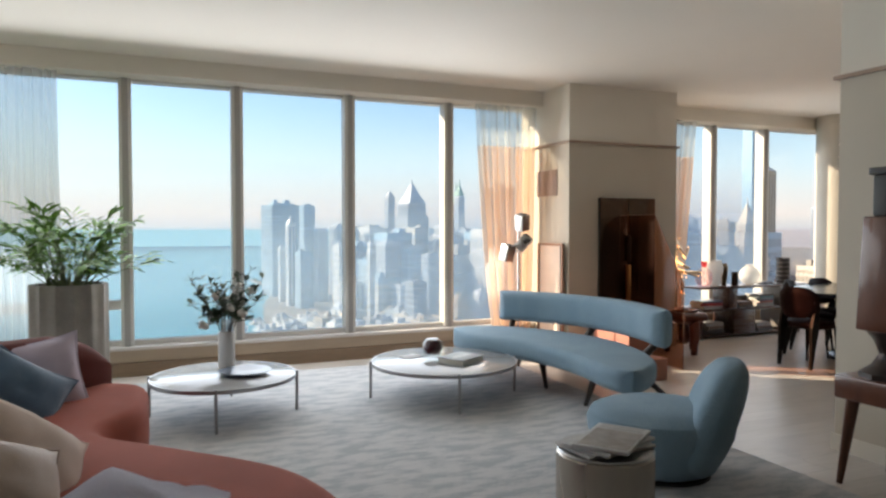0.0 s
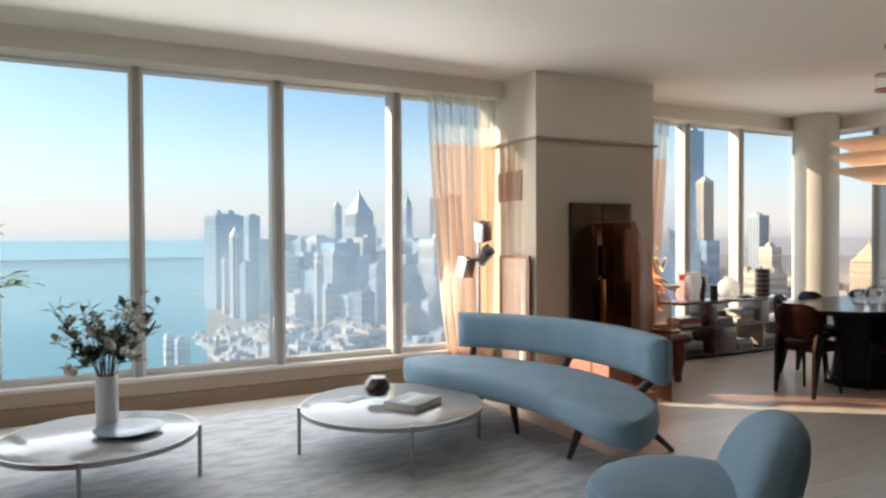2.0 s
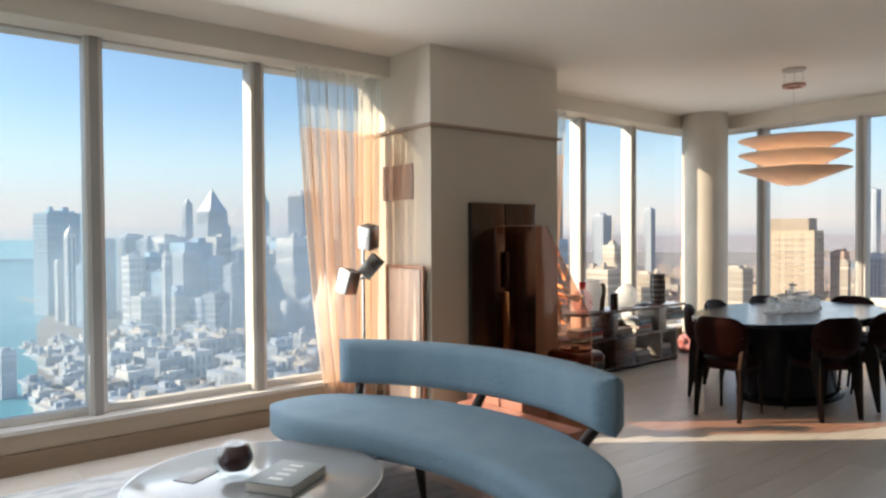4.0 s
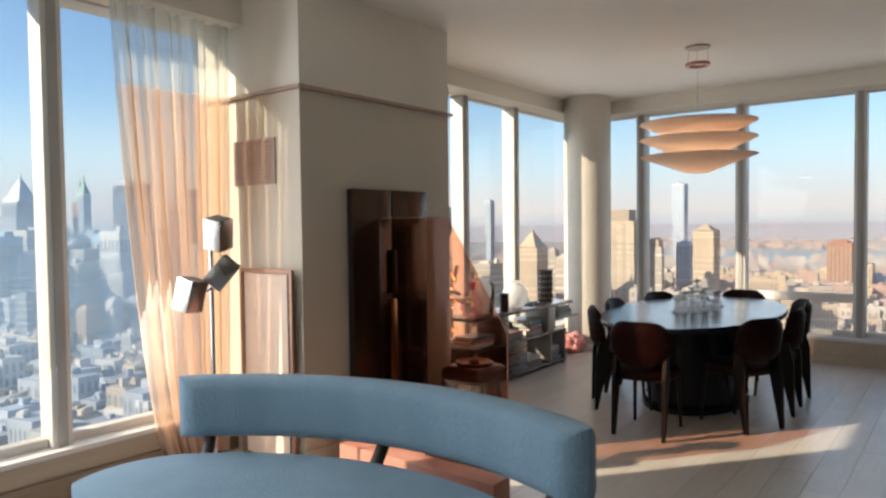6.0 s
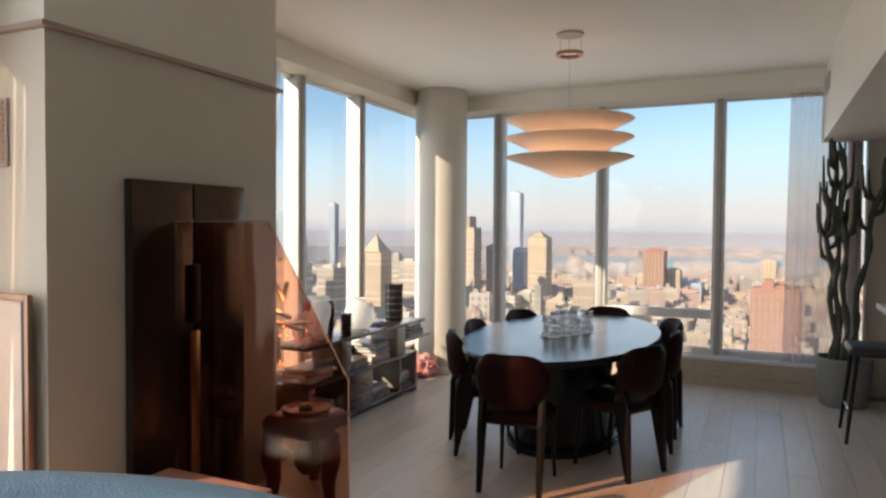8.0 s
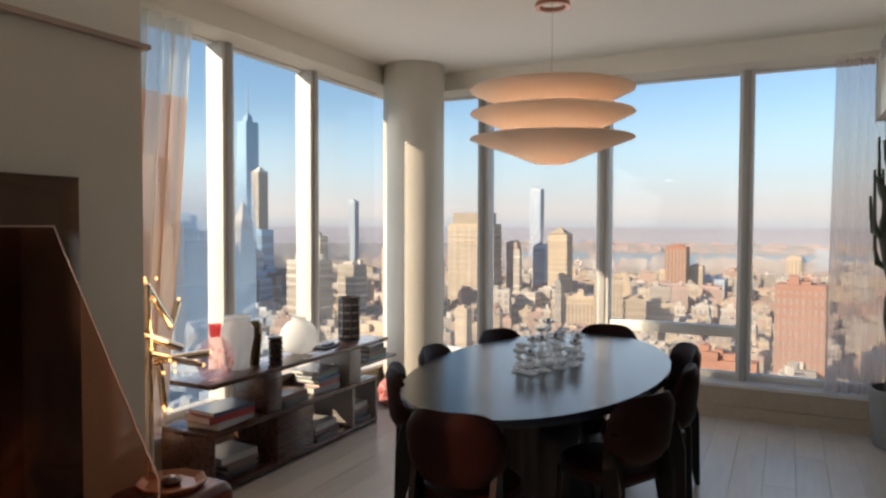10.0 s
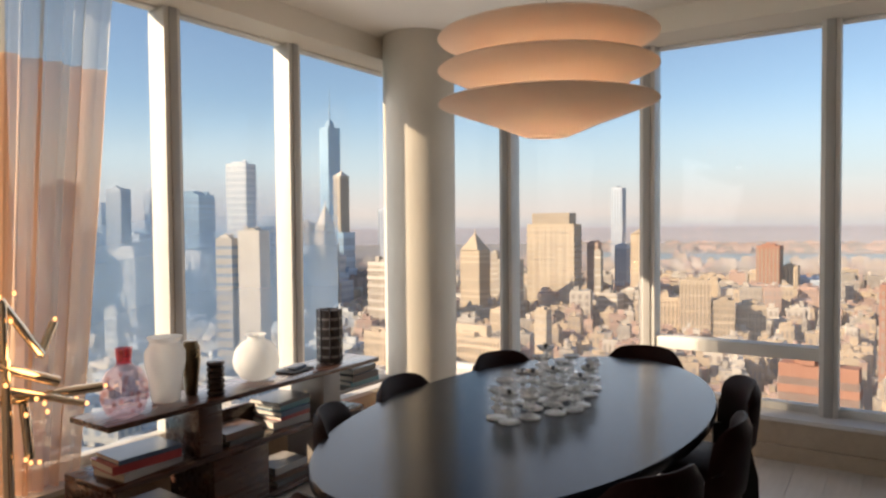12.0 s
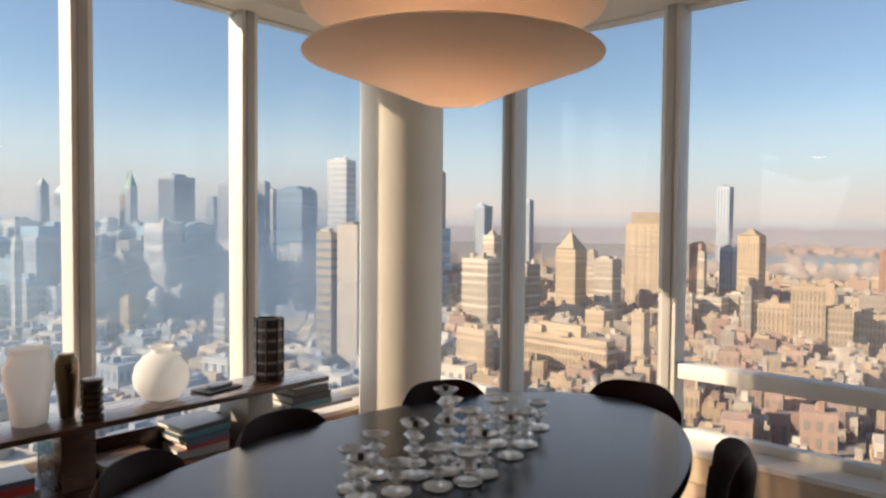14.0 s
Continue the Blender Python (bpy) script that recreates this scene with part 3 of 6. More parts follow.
def blocks(name, count, b0, b1, r0, r1, hmin, hmax, materials, label, seed, size=(14, 34), strips=False, pane=None):
    """Low city fabric: many plain houses with parapets and roof huts, too many to count."""
    rng = random.Random(seed)
    sv, sf = [], []
    for mi, material in enumerate(materials):
        bm_v, bm_f = [], []

        def add(cx, cy, w, d, z0, z1, a):
            ca, sa = math.cos(a), math.sin(a)
            n = len(bm_v)
            for z in (z0, z1):
                for ux, uy in ((-1, -1), (1, -1), (1, 1), (-1, 1)):
                    bm_v.append((cx + (ux * w * ca - uy * d * sa) / 2, cy + (ux * w * sa + uy * d * ca) / 2, z))
            bm_f.extend(((n, n + 1, n + 5, n + 4), (n + 1, n + 2, n + 6, n + 5), (n + 2, n + 3, n + 7, n + 6), (n + 3, n, n + 4, n + 7), (n + 4, n + 5, n + 6, n + 7)))

        for _ in range(count):
            r = math.sqrt(rng.uniform(r0 * r0, r1 * r1))
            x, y = place(rng.uniform(b0, b1), r)
            g = 30
            x, y = round(x / g) * g + rng.uniform(-5, 5), round(y / g) * g + rng.uniform(-5, 5)
            w, d = rng.uniform(*size), rng.uniform(*size)
            h = hmin + (hmax - hmin) * rng.random() ** 2.6
            a = radians(12) + rng.choice((0, 0, 0.05))
            add(x, y, w, d, GZ, GZ + h, a)
            if strips:
                ca, sa = math.cos(a), math.sin(a)
                cols, rows_ = max(3, int(w / 5)), max(1, min(5, int(h / 9)))
                for nx, ny, half, run in ((0, -1, d / 2, w), (-1, 0, w / 2, d), (0, 1, d / 2, w)):
                    tx, ty = -ny, nx
                    for q in range(cols):
                        o = (q + 0.5) / cols * run - run / 2
                        for s in range(rows_):
                            z0 = GZ + h * (0.08 + 0.9 * s / rows_)
                            z1 = z0 + h * 0.9 / rows_ * 0.62
                            n = len(sv)
                            for e, zz in ((-0.22, z0), (0.22, z0), (0.22, z1), (-0.22, z1)):
                                lx, ly = nx * (half + 0.15) + tx * (o + e * run / cols), ny * (half + 0.15) + ty * (o + e * run / cols)
                                sv.append((x + lx * ca - ly * sa, y + lx * sa + ly * ca, zz))
                            sf.append((n, n + 1, n + 2, n + 3))
            for _k in range(rng.randint(1, 3)):
                add(x + rng.uniform(-w, w) * 0.25, y + rng.uniform(-d, d) * 0.25, w * rng.uniform(0.12, 0.4), d * rng.uniform(0.12, 0.4), GZ + h - 0.5, GZ + h + rng.uniform(2, 6), a)
        me = bpy.data.meshes.new(name)
        me.from_pydata(bm_v, [], bm_f)
        me.materials.append(material)
        tagged(new(name, me), label, "buildings", kind="stuff")
    if strips:
        me = bpy.data.meshes.new(name + "_windows")
        me.from_pydata(sv, [], sf)
        me.materials.append(pane or CITY_DARK)
        tagged(new(name + "_windows", me), "dark windows of the " + label, "windows", kind="stuff")


blocks("near_city_blocks", 620, -14, 40, 330, 900, 6, 30, (CITY_STONE, CITY_TAN, CITY_BRICK), "sunlit low houses with small windows", 3, (8, 19), True, NORTH_WINDOW)
blocks("low_city_blocks", 420, -14, 40, 800, 1800, 8, 50, (CITY_STONE, CITY_TAN, CITY_BRICK), "sunlit low houses and apartment blocks", 13, (12, 28), True, NORTH_WINDOW)
blocks("far_city_blocks", 520, -14, 42, 900, 1830, 10, 48, (CITY_STONE, CITY_TAN, CITY_BRICK), "far sunlit rooftops", 4, (14, 36))
blocks("far_shore_blocks", 700, -20, 24, 3250, 4500, 4, 26, (GROUND, CITY_BRICK), "hazy far shore with low buildings", 5, (22, 60))
blocks("downtown_blocks", 150, 42, 75, 850, 1500, 50, 122, (CITY_GREY, CITY_GLASS, CITY_HAZED), "dense grey-blue downtown blocks", 6, (22, 46), True)
blocks("waterfront_blocks", 260, 40, 77, 330, 900, 5, 26, (CITY_HAZED, CITY_GREY, CITY_STONE), "low waterfront houses", 7, (10, 28), True)

blocks("pier_houses", 170, 75.2, 81.6, 400, 900, 3, 12, (CITY_HAZED, CITY_GREY), "low sheds and houses by the inlet", 17, (9, 24), True)


# ---- glowing horizon backdrop and haze sheets ----
# horizon haze is painted into the emission and fades out upwards
def horizon_material():
    m = bpy.data.materials.new("horizon_haze_glow")
    m.use_nodes = True
    t = m.node_tree
    for n in list(t.nodes):
        if n.type == "BSDF_PRINCIPLED":
            t.nodes.remove(n)
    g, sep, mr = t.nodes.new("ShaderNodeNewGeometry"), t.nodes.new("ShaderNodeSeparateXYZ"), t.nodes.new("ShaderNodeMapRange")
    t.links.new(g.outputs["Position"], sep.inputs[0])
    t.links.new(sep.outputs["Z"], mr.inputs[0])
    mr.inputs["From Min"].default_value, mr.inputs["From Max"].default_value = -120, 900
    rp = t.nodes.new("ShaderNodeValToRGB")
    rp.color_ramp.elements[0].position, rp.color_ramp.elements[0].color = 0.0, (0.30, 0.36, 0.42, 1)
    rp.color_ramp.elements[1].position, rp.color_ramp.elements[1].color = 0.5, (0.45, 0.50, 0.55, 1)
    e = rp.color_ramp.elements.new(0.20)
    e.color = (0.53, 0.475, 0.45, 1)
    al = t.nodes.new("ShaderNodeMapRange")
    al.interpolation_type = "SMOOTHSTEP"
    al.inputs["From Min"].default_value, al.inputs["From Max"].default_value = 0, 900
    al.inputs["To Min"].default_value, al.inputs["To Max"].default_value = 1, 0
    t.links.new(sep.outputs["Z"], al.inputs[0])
    em, tr, mx = t.nodes.new("ShaderNodeEmission"), t.nodes.new("ShaderNodeBsdfTransparent"), t.nodes.new("ShaderNodeMixShader")
    t.links.new(mr.outputs[0], rp.inputs[0])
    # far water or far low land, painted into the glow up to the eye's level
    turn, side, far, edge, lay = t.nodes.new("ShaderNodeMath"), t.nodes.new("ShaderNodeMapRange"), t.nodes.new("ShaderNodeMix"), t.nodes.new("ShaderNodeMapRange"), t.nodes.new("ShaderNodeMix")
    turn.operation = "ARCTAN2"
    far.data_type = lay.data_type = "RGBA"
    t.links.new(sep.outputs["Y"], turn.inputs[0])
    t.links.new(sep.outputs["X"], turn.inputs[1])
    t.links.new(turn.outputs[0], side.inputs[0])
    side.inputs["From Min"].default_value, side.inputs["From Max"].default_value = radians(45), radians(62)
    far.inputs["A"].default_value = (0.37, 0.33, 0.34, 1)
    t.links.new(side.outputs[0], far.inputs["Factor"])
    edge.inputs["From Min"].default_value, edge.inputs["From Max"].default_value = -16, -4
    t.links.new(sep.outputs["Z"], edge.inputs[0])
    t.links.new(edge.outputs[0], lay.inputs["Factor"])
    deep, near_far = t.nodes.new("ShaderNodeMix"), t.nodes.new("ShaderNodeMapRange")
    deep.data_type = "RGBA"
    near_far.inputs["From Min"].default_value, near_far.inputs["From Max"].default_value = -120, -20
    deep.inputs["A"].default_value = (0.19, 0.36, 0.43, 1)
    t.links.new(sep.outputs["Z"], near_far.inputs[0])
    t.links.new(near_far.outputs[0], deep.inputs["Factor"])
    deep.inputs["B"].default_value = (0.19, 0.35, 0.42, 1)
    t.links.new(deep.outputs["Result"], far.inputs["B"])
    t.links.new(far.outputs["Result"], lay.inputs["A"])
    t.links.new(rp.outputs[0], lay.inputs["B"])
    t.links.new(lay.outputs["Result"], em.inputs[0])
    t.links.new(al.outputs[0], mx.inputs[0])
    t.links.new(tr.outputs[0], mx.inputs[1])
    t.links.new(em.outputs[0], mx.inputs[2])
    t.links.new(mx.outputs[0], t.nodes["Material Output"].inputs[0])
    return m


def haze_sheet_material(name, amount, z_full, z_none, tint=(0.80, 0.90, 0.98)):
    """Sheet imitating haze: mostly clear, the rest scatters the light that falls on it."""
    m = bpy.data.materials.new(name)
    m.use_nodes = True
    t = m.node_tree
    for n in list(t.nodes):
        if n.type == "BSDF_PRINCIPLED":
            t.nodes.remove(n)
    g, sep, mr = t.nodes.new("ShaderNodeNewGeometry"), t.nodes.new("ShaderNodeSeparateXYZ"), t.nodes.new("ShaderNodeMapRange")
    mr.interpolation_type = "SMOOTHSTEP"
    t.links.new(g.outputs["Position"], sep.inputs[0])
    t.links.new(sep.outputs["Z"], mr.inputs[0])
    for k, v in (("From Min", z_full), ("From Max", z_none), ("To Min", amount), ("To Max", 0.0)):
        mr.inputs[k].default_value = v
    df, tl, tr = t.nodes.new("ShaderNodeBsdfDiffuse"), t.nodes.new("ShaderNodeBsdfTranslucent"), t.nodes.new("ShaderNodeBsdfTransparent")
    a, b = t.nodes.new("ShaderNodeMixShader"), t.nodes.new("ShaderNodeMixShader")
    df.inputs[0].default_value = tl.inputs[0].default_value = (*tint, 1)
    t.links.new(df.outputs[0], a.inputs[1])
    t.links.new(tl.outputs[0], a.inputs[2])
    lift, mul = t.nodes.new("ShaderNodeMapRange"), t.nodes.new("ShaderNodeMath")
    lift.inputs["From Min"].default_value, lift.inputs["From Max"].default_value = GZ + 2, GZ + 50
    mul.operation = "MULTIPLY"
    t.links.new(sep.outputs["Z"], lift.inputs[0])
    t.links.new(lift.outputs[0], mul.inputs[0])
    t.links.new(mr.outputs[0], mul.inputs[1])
    # haze strength set by bearing, weaker towards the open water
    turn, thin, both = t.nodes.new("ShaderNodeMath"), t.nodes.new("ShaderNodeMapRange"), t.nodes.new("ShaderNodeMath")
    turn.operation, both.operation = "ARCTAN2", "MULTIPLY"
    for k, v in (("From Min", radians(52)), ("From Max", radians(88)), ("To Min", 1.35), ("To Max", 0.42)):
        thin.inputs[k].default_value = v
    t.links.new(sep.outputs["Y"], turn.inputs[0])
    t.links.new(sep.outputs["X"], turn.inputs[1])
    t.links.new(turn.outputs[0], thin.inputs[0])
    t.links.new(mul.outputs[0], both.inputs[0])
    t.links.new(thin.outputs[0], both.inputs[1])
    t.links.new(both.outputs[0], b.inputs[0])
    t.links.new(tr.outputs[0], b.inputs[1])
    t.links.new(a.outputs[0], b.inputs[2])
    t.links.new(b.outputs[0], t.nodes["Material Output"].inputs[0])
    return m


def backdrop_sheet(name, b0, b1, r, z0, z1, material, label):
    bm = bmesh.new()
    n = 64
    lo = [bm.verts.new((*place(b0 + (b1 - b0) * k / n, r), z0)) for k in range(n + 1)]
    hi = [bm.verts.new((*place(b0 + (b1 - b0) * k / n, r), z1)) for k in range(n + 1)]
    for k in range(n):
        bm.faces.new((lo[k], lo[k + 1], hi[k + 1], hi[k]))
    ob = solid(name, bm, material, label, "backdrop")
    return ob


backdrop_sheet("backdrop_horizon", -60, 200, 4650, GZ, 900, horizon_material(), "glowing backdrop painted with haze and far water")
# translucent tinted sheets stand in for the haze between the buildings
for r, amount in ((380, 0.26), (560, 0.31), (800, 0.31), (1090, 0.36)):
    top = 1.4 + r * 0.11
    backdrop_sheet("backdrop_mist", 42, 150, r, GZ, top, haze_sheet_material("south_haze_sheet", amount, -60, top, (0.70, 0.87, 1.0)), "translucent sheet imitating haze over the harbour side")
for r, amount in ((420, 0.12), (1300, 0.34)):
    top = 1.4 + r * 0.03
    backdrop_sheet("backdrop_mist", -40, 42, r, GZ, top, haze_sheet_material("north_haze_sheet", amount, -70, top, (0.70, 0.66, 0.68)), "translucent warm sheet imitating haze over the low city")

# ---- living room ----
TEAL = mat("blue_grey_boucle", (0.22, 0.328, 0.402), (0.18, 0.278, 0.352), 0.9, scale=5, fine=130, bump=0.9, sheen=0.1, stretch=(1, 1, 0.35), spread=0.5)
RUST = mat("rust_wool_upholstery", (0.31, 0.052, 0.019), (0.23, 0.039, 0.015), 0.9, scale=4, fine=200, bump=0.3, sheen=0.05)
DARK_WOOD = mat("dark_stained_wood", (0.035, 0.022, 0.018), (0.025, 0.016, 0.013), 0.4, scale=6, fine=40, stretch=(6, 6, 1))
CHROME = mat("polished_chrome", (0.75, 0.75, 0.76), (0.68, 0.68, 0.70), 0.12, metal=1.0, bump=0)
STEEL = mat("brushed_steel_leg", (0.40, 0.40, 0.40), (0.33, 0.33, 0.33), 0.35, metal=1.0, bump=0.02)
WHITE_TOP = mat("cream_lacquer_top", (0.38, 0.385, 0.39), (0.34, 0.345, 0.35), 0.13, scale=3, fine=30, bump=0.01)


def rug_material():
    m = mat("woven_rug", (0.54, 0.545, 0.545), (0.38, 0.405, 0.425), 0.95, scale=3.8, fine=30, bump=0.5, stretch=(1.3, 3.4, 1), spread=0.35)
    for n in m.node_tree.nodes:
        if n.type == "VALTORGB":
            n.color_ramp.elements[0].position, n.color_ramp.elements[1].position = 0.60, 0.78
    return m


rug = thing("area_rug", "large pale grey rug with streaky abstract pattern on plank floor", "rug")
bm = box(-2.4, 1.0, 0.001, 3.72, 6.88, 0.014, 0.005)
part("woven_field", bm, rug_material(), rug)


def crescent(inner, outer, z0, z1, a0, a1, n=48, round_end=0.16, edge=0.05):
    """Solid band between two plan curves given by angle, with rounded ends and softened edges."""
    bm = bmesh.new()
    rings = []
    for k in range(n + 1):
        u = k / n
        e = min(u, 1 - u) / round_end
        f = 1.0 if e >= 1 else math.sqrt(max(0.0, 1 - (1 - e) ** 2))
        f = max(f, 0.06)
        a = a0 + (a1 - a0) * u
        p, q = Vector((*inner(a), 0)), Vector((*outer(a), 0))
        mid, half = (p + q) / 2, (q - p) / 2 * f
        half_len = half.length
        c = min(edge, half_len * 0.8)
        dirn = half.normalized()
        ring = []
        for s, z in ((-1 + 0 * c, z0 + c), (-1, z1 - c)):
            ring.append(mid + dirn * (s * half_len) + Vector((0, 0, z)))
        for j in range(1, 5):
            th = math.pi / 2 * j / 4
            ring.append(mid + dirn * (-half_len + c - c * math.cos(th)) + Vector((0, 0, z1 - c + c * math.sin(th))))
        for j in range(0, 5):
            th = math.pi / 2 * j / 4
            ring.append(mid + dirn * (half_len - c + c * math.sin(th)) + Vector((0, 0, z1 - c + c * math.cos(th))))
        for j in range(0, 5):
            th = math.pi / 2 * j / 4
            ring.append(mid + dirn * (half_len - c + c * math.cos(th)) + Vector((0, 0, z0 + c - c * math.sin(th))))
        for j in range(0, 4):
            th = math.pi / 2 * j / 4
            ring.append(mid + dirn * (-half_len + c - c * math.sin(th)) + Vector((0, 0, z0 + c - c * math.cos(th))))
        rings.append([bm.verts.new(v) for v in ring])
    m = len(rings[0])
    for a, b in zip(rings, rings[1:]):
        for k in range(m):
            bm.faces.new((a[k], a[(k + 1) % m], b[(k + 1) % m], b[k]))
    bm.faces.new(rings[0])
    bm.faces.new(rings[-1][::-1])
    bmesh.ops.remove_doubles(bm, verts=bm.verts, dist=0.0004)
    bmesh.ops.recalc_face_normals(bm, faces=bm.faces)
    return bm


# curved bench sofa
SC = (2.42, 5.14)


def polar(r):
    return lambda a: (SC[0] + r * math.cos(a), SC[1] + r * math.sin(a))


def bench_front(a):
    u = (a - radians(-46)) / radians(46 + 60)
    y = 4.02 + (6.05 - 4.02) * u
    return 3.32 - 1.15 * (u - 0.36) ** 2, y


sofa = thing("curved_sofa", "pale blue-grey crescent sofa with detached curved backrest and dark splayed legs", "sofa")
seat = part("seat", crescent(bench_front, polar(1.62), 0.262, 0.428, radians(-46), radians(60), 64, 0.15, 0.06), TEAL, sofa)
back = part("backrest", crescent(polar(1.63), polar(1.80), 0.47, 0.765, radians(-25.5), radians(47), 48, 0.05, 0.065), TEAL, sofa)
for (tx, ty), (fx, fy) in (((3.42, 4.52), (3.45, 4.69)), ((3.36, 5.20), (3.47, 5.30)), ((3.35, 5.85), (3.3, 6.0)), ((3.85, 4.62), (4.17, 4.53)), ((3.62, 5.95), (3.72, 6.25)), ((3.85, 5.4), (4.05, 5.5))):
    part("leg", tube([(tx, ty, 0.30), (fx, fy, 0.014 if fx < 3.72 else 0.0)], [0.032, 0.016]), DARK_WOOD, sofa)
for a in (-20, 12, 42):
    part("back_support", tube([(SC[0] + 1.56 * math.cos(radians(a)), SC[1] + 1.56 * math.sin(radians(a)), 0.34), (SC[0] + 1.72 * math.cos(radians(a)), SC[1] + 1.72 * math.sin(radians(a)), 0.50)], 0.03), DARK_WOOD, sofa)


def coffee_table(cx, cy, r, turn, label):
    t = thing("coffee_table", label, "coffee table", pose(cx, cy, 0.014, 0, 0, turn), group="round coffee tables")
    part("tabletop", lathe([(r - 0.012, 0.268), (r - 0.006, 0.272), (r - 0.006, 0.290), (r - 0.012, 0.294)], 96), WHITE_TOP, t)
    part("rim", lathe([(r - 0.006, 0.262), (r + 0.004, 0.262), (r + 0.004, 0.291), (r - 0.006, 0.291)], 96, closed=True), STEEL, t, "thin metal rim")
    for k in range(4):
        a = radians(90 * k)
        x, y = (r + 0.008) * math.cos(a), (r + 0.008) * math.sin(a)
        part("leg", tube([(x, y, 0.0), (x, y, 0.30)], 0.012, 12), STEEL, t, "round metal leg")
    return t


coffee_table(0.84, 5.56, 0.52, 169, "small round cream coffee table with four metal legs on the rug")
coffee_table(2.575, 5.45, 0.60, 168, "large round cream coffee table with four metal legs on the rug")

# ---- dining room ----
TABLE_TOP = mat("black_lacquer_table", (0.010, 0.012, 0.018), (0.013, 0.015, 0.022), 0.2, scale=4, fine=40, bump=0.01, spec=0.24)
BURGUNDY = mat("dark_burgundy_leather", (0.016, 0.0036, 0.0032), (0.011, 0.0026, 0.0023), 0.55, scale=5, fine=90, bump=0.15, spec=0.10)
BLACK_METAL = mat("black_metal", (0.006, 0.006, 0.006), (0.009, 0.009, 0.009), 0.45, bump=0.02, spec=0.2)

table = thing("dining_table", "large oval black lacquered dining table on a drum pedestal", "dining table", pose(7.60, 5.19, 0))
bm = lathe([(0.985, 0.705), (0.997, 0.712), (1.0, 0.725), (1.0, 0.738), (0.994, 0.75)], 128)
bmesh.ops.scale(bm, vec=(1.23, 0.66, 1), verts=bm.verts)
part("tabletop", bm, TABLE_TOP, table)
bm = lathe([(0.50, 0.0), (0.50, 0.04), (0.44, 0.06), (0.40, 0.4), (0.44, 0.70)], 64)
bmesh.ops.scale(bm, vec=(1.25, 0.8, 1), verts=bm.verts)
part("pedestal", bm, TABLE_TOP, table)


def curved_panel(w, z0, z1, thick, depth, y0, n=14, lean=0.0, corner=0.05):
    """Upholstered back: a bowed pad with rounded corners."""
    bm = bmesh.new()
    cols = []
    rows = 7
    for side in (0, 1):
        grid = []
        for i in range(n + 1):
            u = -1 + 2 * i / n
            col = []
            for j in range(rows + 1):
                v = j / rows
                shrink = 1 - 0.10 * (2 * v - 1) ** 6
                x = u * w / 2 * shrink
                zz = z0 + (z1 - z0) * v
                zz -= (abs(u) ** 5) * 0.05 * (v if v > 0.5 else v - 1) * 2 * 0.6
                bulge = thick / 2 * (1 - abs(u) ** 6) ** 0.5 * (1 - abs(2 * v - 1) ** 6) ** 0.5 + 0.004
                y = y0 - depth * (u * u) + lean * v + (bulge if side else -bulge)
                col.append(bm.verts.new((x, y, zz)))
            grid.append(col)
        cols.append(grid)
    f, b = cols
    for i in range(n):
        for j in range(rows):
            bm.faces.new((f[i][j], f[i + 1][j], f[i + 1][j + 1], f[i][j + 1]))
            bm.faces.new((b[i][j + 1], b[i + 1][j + 1], b[i + 1][j], b[i][j]))
    for i in range(n):
        bm.faces.new((f[i + 1][0], f[i][0], b[i][0], b[i + 1][0]))
        bm.faces.new((f[i][rows], f[i + 1][rows], b[i + 1][rows], b[i][rows]))
    for j in range(rows):
        bm.faces.new((f[0][j], f[0][j + 1], b[0][j + 1], b[0][j]))
        bm.faces.new((f[n][j + 1], f[n][j], b[n][j], b[n][j + 1]))
    bmesh.ops.recalc_face_normals(bm, faces=bm.faces)
    return bm


def dining_chair(m):
    c = thing("dining_chair", "dark burgundy leather dining chair with rounded back and black tapered legs", "chair", m, group="chairs round the table")
    bm = lathe([(0.20, 0.40), (0.215, 0.41), (0.222, 0.43), (0.215, 0.455), (0.19, 0.468)], 40)
    bmesh.ops.scale(bm, vec=(1.0, 1.0, 1), verts=bm.verts)
    part("seat", bm, BURGUNDY, c)
    part("backrest", curved_panel(0.44, 0.50, 0.81, 0.05, 0.075, 0.235, lean=0.03), BURGUNDY, c)
    for sx in (-1, 1):
        part("front_leg", tube([(sx * 0.155, -0.155, 0.41), (sx * 0.17, -0.19, 0.0)], [0.016, 0.011]), BLACK_METAL, c)
        bm = bmesh.new()
        prof = ((0.13, 0.56), (0.20, 0.56), (0.235, 0.42), (0.245, 0.0), (0.222, 0.0), (0.13, 0.40))
        va = [bm.verts.new((sx * 0.175 - 0.013, y, z)) for y, z in prof]
        vb = [bm.verts.new((sx * 0.175 + 0.013, y, z)) for y, z in prof]
        bm.faces.new(va)
        bm.faces.new(vb[::-1])
        for k in range(len(prof)):
            bm.faces.new((va[k], vb[k], vb[(k + 1) % len(prof)], va[(k + 1) % len(prof)]))
        bmesh.ops.recalc_face_normals(bm, faces=bm.faces)
        part("rear_leg", bm, BLACK_METAL, c, "wedge-shaped black rear leg", smooth=False)
    part("seat_rail", box(-0.17, -0.15, 0.385, 0.17, 0.18, 0.402, 0.004), BLACK_METAL, c)
    return c


def chair_pose(bx, by, yaw):
    """Pose of a chair whose backrest stands at bx, by and which faces along -y turned by yaw."""
    a = radians(yaw)
    return pose(bx + 0.235 * math.sin(a), by - 0.235 * math.cos(a), 0, 0, 0, yaw)


first = dining_chair(chair_pose(6.93, 5.80, 30))
